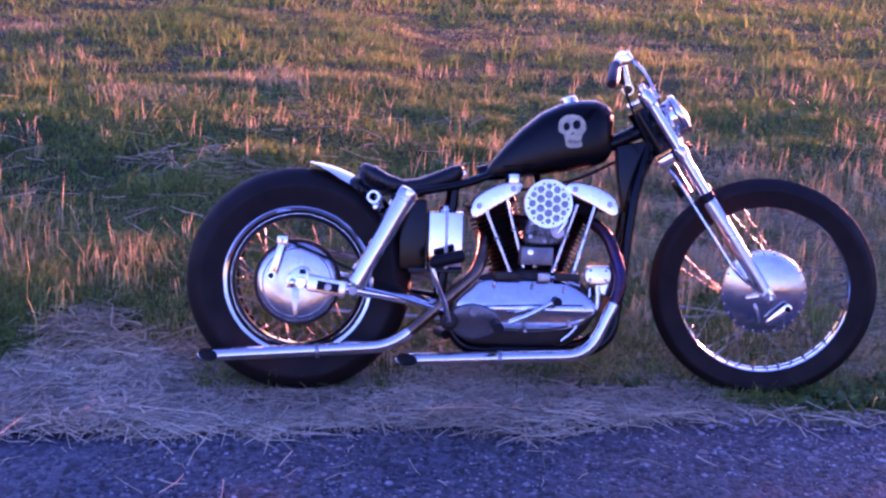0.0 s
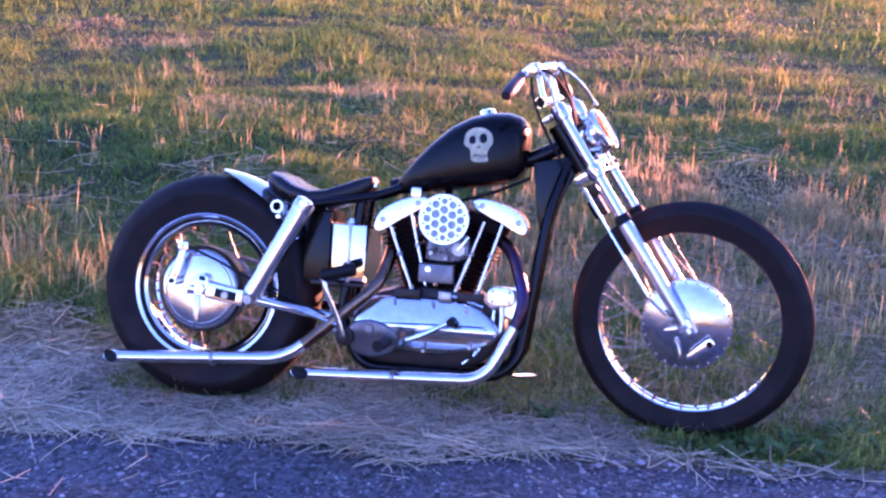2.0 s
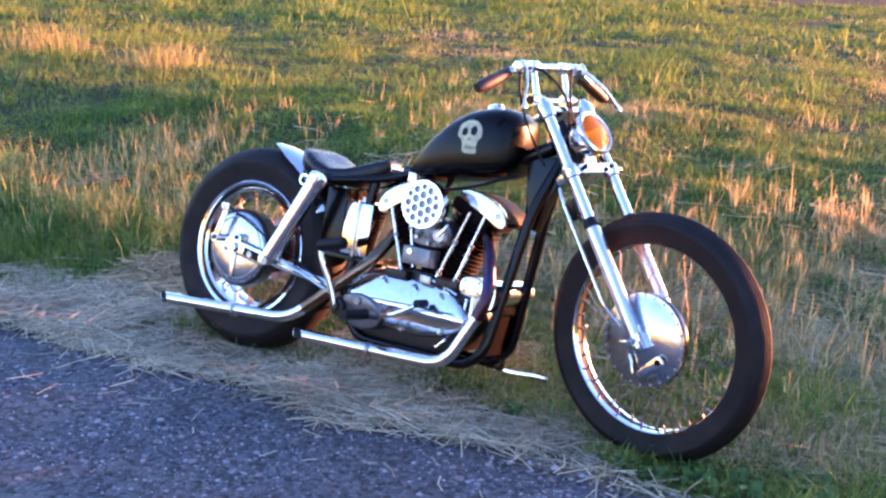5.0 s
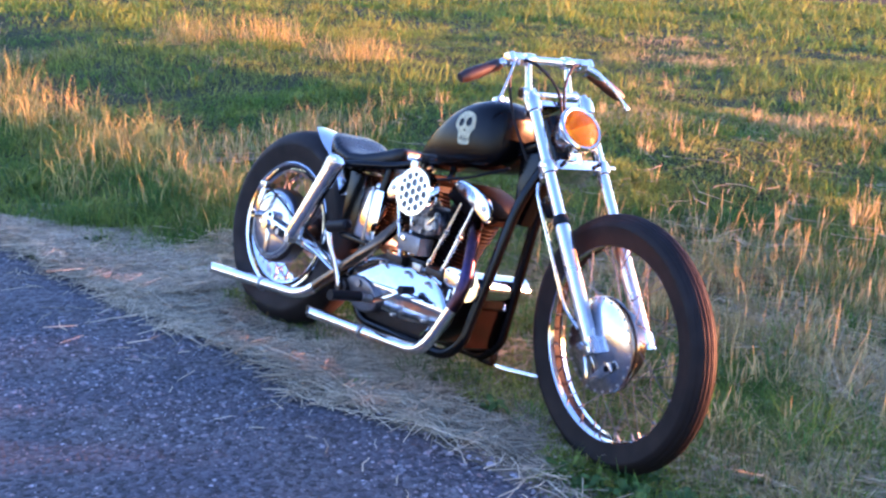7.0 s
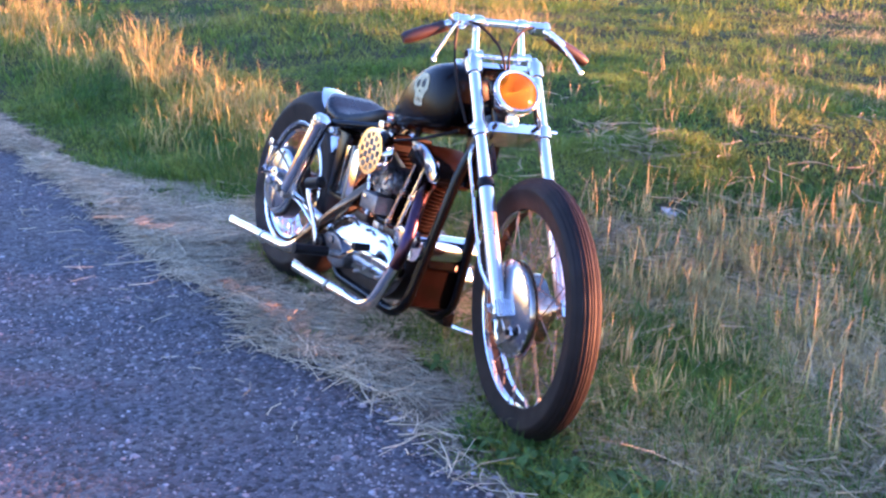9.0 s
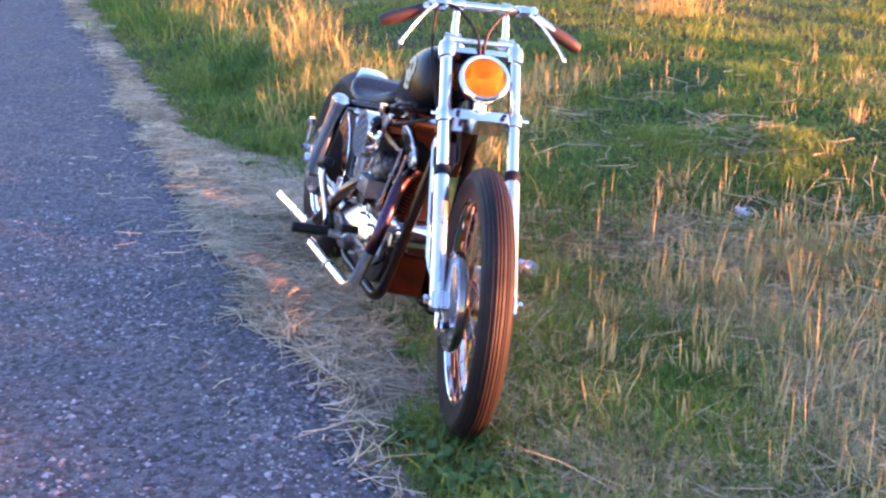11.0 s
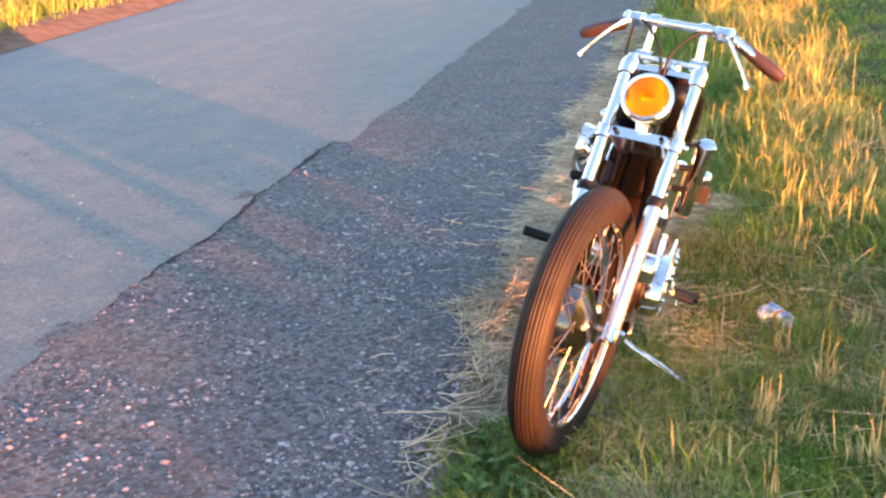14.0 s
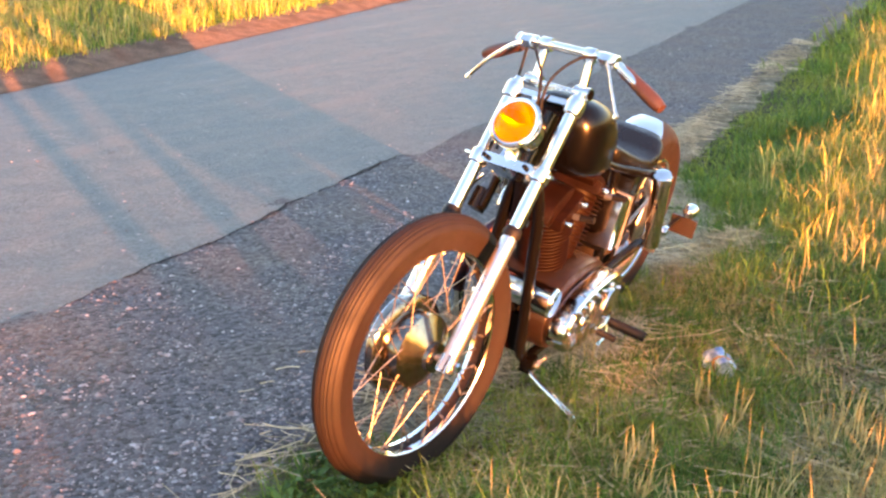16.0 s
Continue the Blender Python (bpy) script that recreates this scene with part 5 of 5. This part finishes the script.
def turf(q):
    """Which of the places bear grass."""
    x, y = q[:, 0], q[:, 1]
    d = beside(q)
    lo = np.maximum(0.04, 0.30 - 0.8 * np.maximum(0, x - 0.7)) - 0.15 * ramp(-x, 1.9, 2.5)
    keep = d > lo
    for px, py, r in ((-0.04, 4.16, 0.010), (-0.03, 4.07, 0.010), (-0.38, 5.24, 0.006)):
        keep &= (x - px) ** 2 + (y - py) ** 2 > r
    near = np.nonzero(keep & (d < 0.8))[0]
    covered = np.array([hay(a, b) for a, b in q[near]])
    keep[near] = rng.uniform(0, 1, len(near)) > covered * 0.93
    return keep


def band(r0, r1, per):
    """Points of the field between two distances from the motorcycle."""
    cx, cy = 0.4, 3.6
    n = int(per * math.pi * (r1 * r1 - r0 * r0))
    r = np.sqrt(rng.uniform(r0 * r0, r1 * r1, n))
    a = rng.uniform(-0.25, math.pi + 0.35, n)
    q = np.column_stack([cx + r * np.cos(a), cy + r * np.sin(a)])
    return q[turf(q)]


def belt(q):
    """The lush uncut strip along the road behind the motorcycle."""
    d = beside(q)
    return ramp(-q[:, 0], 1.3, 2.0) * ramp(d, 0.2, 0.4) * (1 - ramp(d, 0.9, 1.5))


gv, gt, dv, dt, tv, tt = [], [], [], [], [], []
go = do = to = 0
for r0, r1, per, wid, hi, plain in ((0, 2.6, 7400, 0.0044, 0.062, False), (2.6, 4.8, 3100, 0.0064, 0.058, False), (4.8, 8.5, 1750, 0.0085, 0.066, True), (8.5, 17, 560, 0.016, 0.085, True)):
    pts = band(r0, r1, per)
    green = rng.uniform(0, 1, len(pts)) < lushness(pts)
    for sel, kind in ((green, 0), (~green, 1)):
        q = pts[sel]
        m = len(q)
        size = 0.62 + 0.7 * np.maximum(0, drift(q[:, 0], q[:, 1], 1.1, 5)) + 1.0 * np.maximum(0, drift(q[:, 0], q[:, 1], 4.0, 6)) + belt(q) * (0.35 + 1.1 * np.maximum(0, drift(q[:, 0], q[:, 1], 3.0, 14)))
        h = hi * size * rng.uniform(0.5, 1.3, m)
        v, t = blades(q, h, wid * rng.uniform(0.6, 1.3, m), rng.uniform(0.35, 1.6, m), None, plain)
        if kind == 0:
            gv.append(v), gt.append(t + go)
            go += len(v)
        else:
            dv.append(v), dt.append(t + do)
            do += len(v)
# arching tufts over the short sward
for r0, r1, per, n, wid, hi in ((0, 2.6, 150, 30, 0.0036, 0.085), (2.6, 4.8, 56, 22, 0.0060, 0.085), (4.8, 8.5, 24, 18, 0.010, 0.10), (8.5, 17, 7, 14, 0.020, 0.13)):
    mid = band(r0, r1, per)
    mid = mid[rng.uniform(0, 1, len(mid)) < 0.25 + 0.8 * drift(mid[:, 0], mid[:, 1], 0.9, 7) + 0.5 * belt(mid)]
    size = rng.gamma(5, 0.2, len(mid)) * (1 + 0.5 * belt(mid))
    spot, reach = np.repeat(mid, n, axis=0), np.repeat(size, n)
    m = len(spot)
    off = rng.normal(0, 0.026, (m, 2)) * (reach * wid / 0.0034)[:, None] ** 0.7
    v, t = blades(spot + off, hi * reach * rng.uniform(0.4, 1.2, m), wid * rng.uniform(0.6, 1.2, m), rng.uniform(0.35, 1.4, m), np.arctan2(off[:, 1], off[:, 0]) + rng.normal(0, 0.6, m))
    # Near tufts take the shade-darkened green, far ones the plain green.
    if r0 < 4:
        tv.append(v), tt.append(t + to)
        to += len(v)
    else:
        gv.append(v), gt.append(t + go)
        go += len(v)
# green sprouts through the straw
mid = np.array([p for p in np.column_stack([rng.uniform(-3.0, 2.2, 300), rng.uniform(-0.02, 0.55, 300)]) if patch(p[0], p[1], 2.2, 36) > 0.12])
mid[:, 1] += bikeside(mid[:, 0])
mid = np.concatenate([mid, np.column_stack([rng.normal(-1.66, 0.16, 26), rng.normal(3.36, 0.05, 26)])])
spot = np.repeat(mid, 26, axis=0)
m = len(spot)
v, t = blades(spot + rng.normal(0, 0.03, (m, 2)), rng.uniform(0.02, 0.07, m), rng.uniform(0.002, 0.004, m), rng.uniform(0.3, 1.3, m))
gv.append(v), gt.append(t + go)
raw_mesh("grass", np.concatenate(gv), np.concatenate(gt), GREEN, "short green grass of the mown field", "grass")
raw_mesh("tussocks", np.concatenate(tv), np.concatenate(tt), SHADED, "near tufts arching over the short grass, green darkened for shade", "grass")
raw_mesh("dry_grass", np.concatenate(dv), np.concatenate(dt), DRY, "dry yellow blades among the green grass", "grass")


def strewn(count, x0, x1, y0, y1):
    return np.column_stack([rng.uniform(x0, x1, count), rng.uniform(y0, y1, count)])


# stubble: stiff pale stalks in clumps
clumps = strewn(5200, -3.0, 3.2, 3.7, 9.0)
d = beside(clumps)
row = ramp(d, 0.8, 1.2) * (1 - ramp(d, 2.4, 3.2))
chance = (0.10 + 0.85 * row) * np.clip(0.34 + 0.30 * ramp(clumps[:, 0], -0.8, 0.2) + 0.8 * drift(clumps[:, 0], clumps[:, 1], 1.3, 8) + 0.3 * drift(clumps[:, 0], clumps[:, 1], 3.0, 9), 0.02, 1)
clumps = clumps[(rng.uniform(0, 1, len(clumps)) < chance) & (d > 0.5) & turf(clumps)]
st = np.repeat(clumps, 10, axis=0) + rng.normal(0, 0.018, (len(clumps) * 10, 2)) * np.repeat(rng.uniform(0.6, 1.8, len(clumps)), 10)[:, None]
m = len(st)
v, t = blades(st, rng.gamma(4, 0.019, m) + 0.03, rng.uniform(0.0026, 0.0056, m), np.abs(rng.normal(0.3, 0.4, m)), stiff=True)
tufts = strewn(420, -0.2, 3.0, 4.0, 6.4)
tufts = tufts[(beside(tufts) > 0.65) & (rng.uniform(0, 1, len(tufts)) < 0.16 + 0.6 * drift(tufts[:, 0], tufts[:, 1], 1.4, 17)) & turf(tufts)]
way = np.repeat(rng.uniform(0, 6.3, len(tufts)), 16)
spot = np.repeat(tufts, 16, axis=0) + rng.normal(0, 0.016, (len(tufts) * 16, 2))
m4 = len(spot)
v4, t4 = blades(spot, rng.uniform(0.05, 0.15, m4), rng.uniform(0.0040, 0.0085, m4), np.abs(rng.normal(0.35, 0.3, m4)), way + rng.normal(0, 0.7, m4), stiff=True)
v, t = np.concatenate([v, v4]), np.concatenate([t, t4 + len(v)])
# single long stalks left standing or bent by the mower
spot = strewn(700, 0.0, 3.0, 3.8, 5.8)
spot = spot[(rng.uniform(0, 1, len(spot)) < 0.16 + 0.5 * drift(spot[:, 0], spot[:, 1], 1.6, 10)) & (beside(spot) > 0.45) & turf(spot)]
spot = np.repeat(spot, 3, axis=0) + rng.normal(0, 0.04, (len(spot) * 3, 2))
m = len(spot)
v2, t2 = blades(spot, rng.uniform(0.08, 0.26, m), rng.uniform(0.0016, 0.0028, m), np.abs(rng.normal(0.7, 0.4, m)), stiff=True)
heaps = np.array([(1.40, 3.99), (1.24, 4.12), (1.50, 4.10), (1.15, 4.69), (1.40, 4.60), (0.36, 4.60), (0.90, 4.75), (0.62, 4.05), (0.50, 3.98), (1.75, 4.35), (1.85, 4.70), (1.55, 5.0)])
turn = np.repeat(rng.uniform(0, 6.3, len(heaps)), 190)
spot = np.repeat(heaps, 190, axis=0) + rng.normal(0, 0.12, (len(heaps) * 190, 2))
m = len(spot)
v3, t3 = blades(spot, rng.gamma(4, 0.027, m) + 0.05, rng.uniform(0.0016, 0.0036, m), rng.uniform(1.0, 1.4, m), turn + rng.normal(0, 0.8, m), stiff=True)
raw_mesh("straw_heaps", v3, t3, FALLEN, "loose heaps of long pale straw on the grass", "straw")
v, t = np.concatenate([v, v2]), np.concatenate([t, t2 + len(v)])
raw_mesh("stubble", v, t, DRY, "stiff dry stubble stalks standing in clumps", "stubble")

# ripe tall grass beside the road, behind the motorcycle and across the road
tall = strewn(12500, -13, -1.1, 1.8, 6.2)
d = beside(tall)
deep = ramp(-tall[:, 0], 1.3, 2.6)
chance = ramp(d, 0.50, 0.80) * (1 - ramp(d, 1.2, 1.7)) * np.clip(-0.16 + 0.30 * deep + 0.6 * drift(tall[:, 0], tall[:, 1], 1.9, 11) + 0.65 * drift(tall[:, 0], tall[:, 1], 4.2, 12), 0, 1)
tall = tall[rng.uniform(0, 1, len(tall)) < chance]
tall = np.repeat(tall, 11, axis=0) + rng.normal(0, 0.05, (len(tall) * 11, 2))
clump = np.repeat(np.array([(-6.1, 6.9), (-6.35, 6.3), (-4.7, 6.9), (-2.3, 4.8), (-1.8, 4.6)]), 220, axis=0)
tall = np.concatenate([tall, clump + rng.normal(0, 0.16, clump.shape)])
far = strewn(7000, -15, 0.5, -6.5, -1.5)
e = -1.4 + 0.17 * far[:, 0] - far[:, 1]
far = far[(e > 0.30) & (e < 3.2) & (rng.uniform(0, 1, len(far)) < 0.5 + 0.5 * drift(far[:, 0], far[:, 1], 0.9, 13))]
far = np.repeat(far, 7, axis=0) + rng.normal(0, 0.06, (len(far) * 7, 2))
both = np.concatenate([tall, far])
m = len(both)
h = np.concatenate([rng.uniform(0.35, 1.0, len(tall)) * (0.21 + 0.19 * ramp(-tall[:, 0], 2.2, 3.7)), rng.uniform(0.12, 0.36, len(far))])
v, t = blades(both, h, rng.uniform(0.003, 0.0065, m) * np.concatenate([np.ones(len(tall)), np.full(len(far), 1.6)]), rng.uniform(0.15, 1.45, m))
raw_mesh("tall_dry_grass", v, t, GOLD, "tall ripe golden grass beside the road", "grass")
fg = strewn(34000, -15, 1.0, -6.5, -1.4)
e = -1.4 + 0.17 * fg[:, 0] - fg[:, 1]
fg = fg[(e > 0.22) & (e < 3.4)]
m = len(fg)
v, t = blades(fg, rng.uniform(0.06, 0.2, m), rng.uniform(0.006, 0.011, m), rng.uniform(0.1, 0.9, m))
raw_mesh("verge_grass", v, t, GREEN, "green grass on the far verge of the road", "grass")

# mown straw lying on the verge
def strip(count, x0, x1, d0, d1, keep):
    q = np.column_stack([rng.uniform(x0, x1, count), rng.uniform(d0, d1, count)])
    q[:, 1] += bikeside(q[:, 0])
    r = rng.uniform(0, 1, count)
    return np.array([p for p, s_ in zip(q, r) if s_ < keep(p[0], p[1])])


def mats(x, y):
    """Flattened straw left among the grass of the field."""
    d = y - bikeside(x)
    near = 0.30 if x > -0.4 and d < 2.4 else 0.0
    return max(0.035, min(1.0, (near - 0.18 + 1.7 * patch(x, y, 1.5, 91) + 0.6 * patch(x, y, 4.5, 92)))) * min(1.0, max(0.15, (3.6 - d) / 2.0)) * (1.0 if x > -0.6 else 0.35)


ly = np.concatenate([strip(54000, -3.6, 2.4, -0.2, 0.8, hay), strip(6000, -8, -3.6, -0.2, 0.6, hay), strip(66000, -2.6, 3.2, 0.35, 4.2, mats)])
loose = strip(110, -3.0, 0.9, -0.4, -0.1, lambda x, y: 0.6)
ly = np.concatenate([ly, loose])
n = len(ly)
L_ = rng.gamma(3.0, 0.033, n) + 0.03
L_[-len(loose):] *= 0.6
inside = np.array([min(1.0, max(0.0, (y - bikeside(x) - 0.45) / 0.2)) for x, y in ly])
L_ *= 1 + 0.25 * inside
az = rng.normal(0.15, 1.1, n) + inside * np.array([5.0 * patch(x, y, 0.9, 95) for x, y in ly]) + np.where(rng.uniform(0, 1, n) < 0.5, np.pi, 0)
bow = rng.normal(0, 0.17, n) * (1 + 1.2 * inside)
z0 = np.maximum(heights(ly), np.where(ly[:, 1] < [bikeside(x) + 0.02 for x in ly[:, 0]], 0.004, -1)) + rng.uniform(0.002, 0.024, n) * np.array([(0.3 + hay(x, y)) * (0.25 if -0.92 < x < -0.10 and y < 3.72 else 1.0) for x, y in ly]) + 0.018 * inside * rng.uniform(0.2, 1.0, n)
wst = rng.uniform(0.0009, 0.0021, n) * (1 + 0.5 * inside)
d = np.column_stack([np.cos(az), np.sin(az), rng.normal(0, 0.05, n) + inside * rng.normal(0, 0.09, n)])
s = np.column_stack([-np.sin(az), np.cos(az), np.zeros(n)])
c = np.column_stack([ly, z0])
vs = []
for k in range(3):
    f = k / 2 - 0.5
    q = c + d * (L_ * f)[:, None] + s * (bow * L_ * (0.25 - f * f) * 2)[:, None]
    q[:, 2] += 0.3 * L_ * (0.25 - f * f) * rng.uniform(-0.2, 0.5, n)
    up = np.array([0, 0, 1.0])
    vs += [q - s * wst[:, None], q + s * wst[:, None], q + up * wst[:, None] * 1.3]
v = np.stack(vs, 1).reshape(-1, 3)
lies = inside > 0.5
hay_v, field_v = (np.stack(vs, 1)[q].reshape(-1, 3) for q in (~lies, lies))
k0 = np.arange(n)[:, None] * 9
tri = []
for k in range(2):
    a = k * 3
    for p, q in ((0, 1), (1, 2), (2, 0)):
        tri += [k0 + [a + p, a + q, a + 3 + q], k0 + [a + p, a + 3 + q, a + 3 + p]]
t = np.stack(tri, 1).reshape(-1, 3)
cut_off = int((~lies).sum()) * 12
raw_mesh("straw", hay_v, t[:cut_off], STRAW, "mown pale straw lying along the road edge", "straw")
raw_mesh("fallen_stalks", field_v, t[:int(lies.sum()) * 12], FALLEN, "flattened dry stalks among the grass of the field", "straw")

# broad-leaved weeds by the front wheel
lv, lt, lo = [], [], 0
for wx, wy, k, r in ((1.20, 3.49, 26, 0.034), (1.08, 3.46, 22, 0.030), (1.43, 3.69, 22, 0.040), (1.30, 3.60, 22, 0.036), (1.12, 3.62, 20, 0.034), (1.34, 3.50, 20, 0.032), (0.98, 3.50, 16, 0.028), (1.52, 3.60, 18, 0.034), (-1.75, 3.38, 16, 0.03), (0.55, 3.62, 8, 0.035)):
    for j in range(k):
        a = rng.uniform(0, 2 * math.pi)
        ln, wd = r * rng.uniform(0.7, 1.5), r * rng.uniform(0.25, 0.42)
        o = Vector((wx, wy, soil_height(wx, wy) + 0.01)) + Vector((rng.normal(0, 0.03), rng.normal(0, 0.03), 0))
        dr, sd_ = Vector((math.cos(a), math.sin(a), 0)), Vector((-math.sin(a), math.cos(a), 0))
        rise = rng.uniform(0.3, 0.9)
        rows_ = [(0.0, 0.08, 0.0), (0.3, 0.8, 0.5), (0.6, 1.0, 0.8), (0.85, 0.6, 0.85), (1.0, 0.05, 0.75)]
        for f, w_, u in rows_:
            p = o + dr * ln * f + Vector((0, 0, u * rise * ln))
            lv += [p - sd_ * wd * w_ + Vector((0, 0, 0.006)), p, p + sd_ * wd * w_ + Vector((0, 0, 0.006))]
        for i in range(4):
            b = lo + i * 3
            for q in (0, 1):
                lt += [(b + q, b + q + 1, b + q + 4), (b + q, b + q + 4, b + q + 3)]
        lo += 15
raw_mesh("weeds", np.array(lv), np.array(lt), LEAF, "low broad-leaved weeds beside the front wheel", "weed")

# chippings on the coarse shoulder
def chips(count, x0, x1, d0, d1, keep, smin, smax):
    q = strip(count, x0, x1, d0, d1, keep)
    n = len(q)
    size = rng.uniform(smin, smax, n) * rng.choice([0.65, 1.0, 1.6, 2.1], n, p=[0.55, 0.34, 0.09, 0.02])
    base = np.array([(1, 0, 0), (0.3, 0.9, 0), (-0.8, 0.55, 0), (-0.8, -0.6, 0), (0.35, -0.95, 0), (0.1, 0.05, 0.5)], float)
    ang = rng.uniform(0, 2 * np.pi, n)
    v = np.repeat(base[None], n, 0) * rng.uniform(0.65, 1.3, (n, 6, 3))
    x, y = v[:, :, 0].copy(), v[:, :, 1].copy()
    v[:, :, 0], v[:, :, 1] = x * np.cos(ang)[:, None] - y * np.sin(ang)[:, None], x * np.sin(ang)[:, None] + y * np.cos(ang)[:, None]
    v *= size[:, None, None]
    v[:, :, :2] += q[:, None]
    v[:, :5, 2] -= 0.001
    k = np.arange(n)[:, None] * 6
    t = np.stack([k + [i, (i + 1) % 5, 5] for i in range(5)], 1).reshape(-1, 3)
    return v.reshape(-1, 3), t


v1, t1 = chips(110000, -9.0, 3.4, -1.7, 0.08, lambda x, y: 0 if rng.uniform() > min(1.0, max(0.05, 0.95 + x * 0.36)) or y > edge(x) + 0.03 or y < lane(x) - 0.02 else (0.95 if y > edge(x) - 0.8 else 0.5) * (0.6 + 0.5 * patch(x, y, 1.3, 81)), 0.0028, 0.0082)
v2, t2 = chips(9000, -6, 3, -3.6, -1.3, lambda x, y: 0.25 if farside(x) < y < lane(x) else 0, 0.003, 0.006)
v2[:, 2] += 0.004
raw_mesh("chippings", np.concatenate([v1, v2]), np.concatenate([t1, t2 + len(v1)]), STONE, "loose grey stone chippings on the coarse asphalt", "gravel")
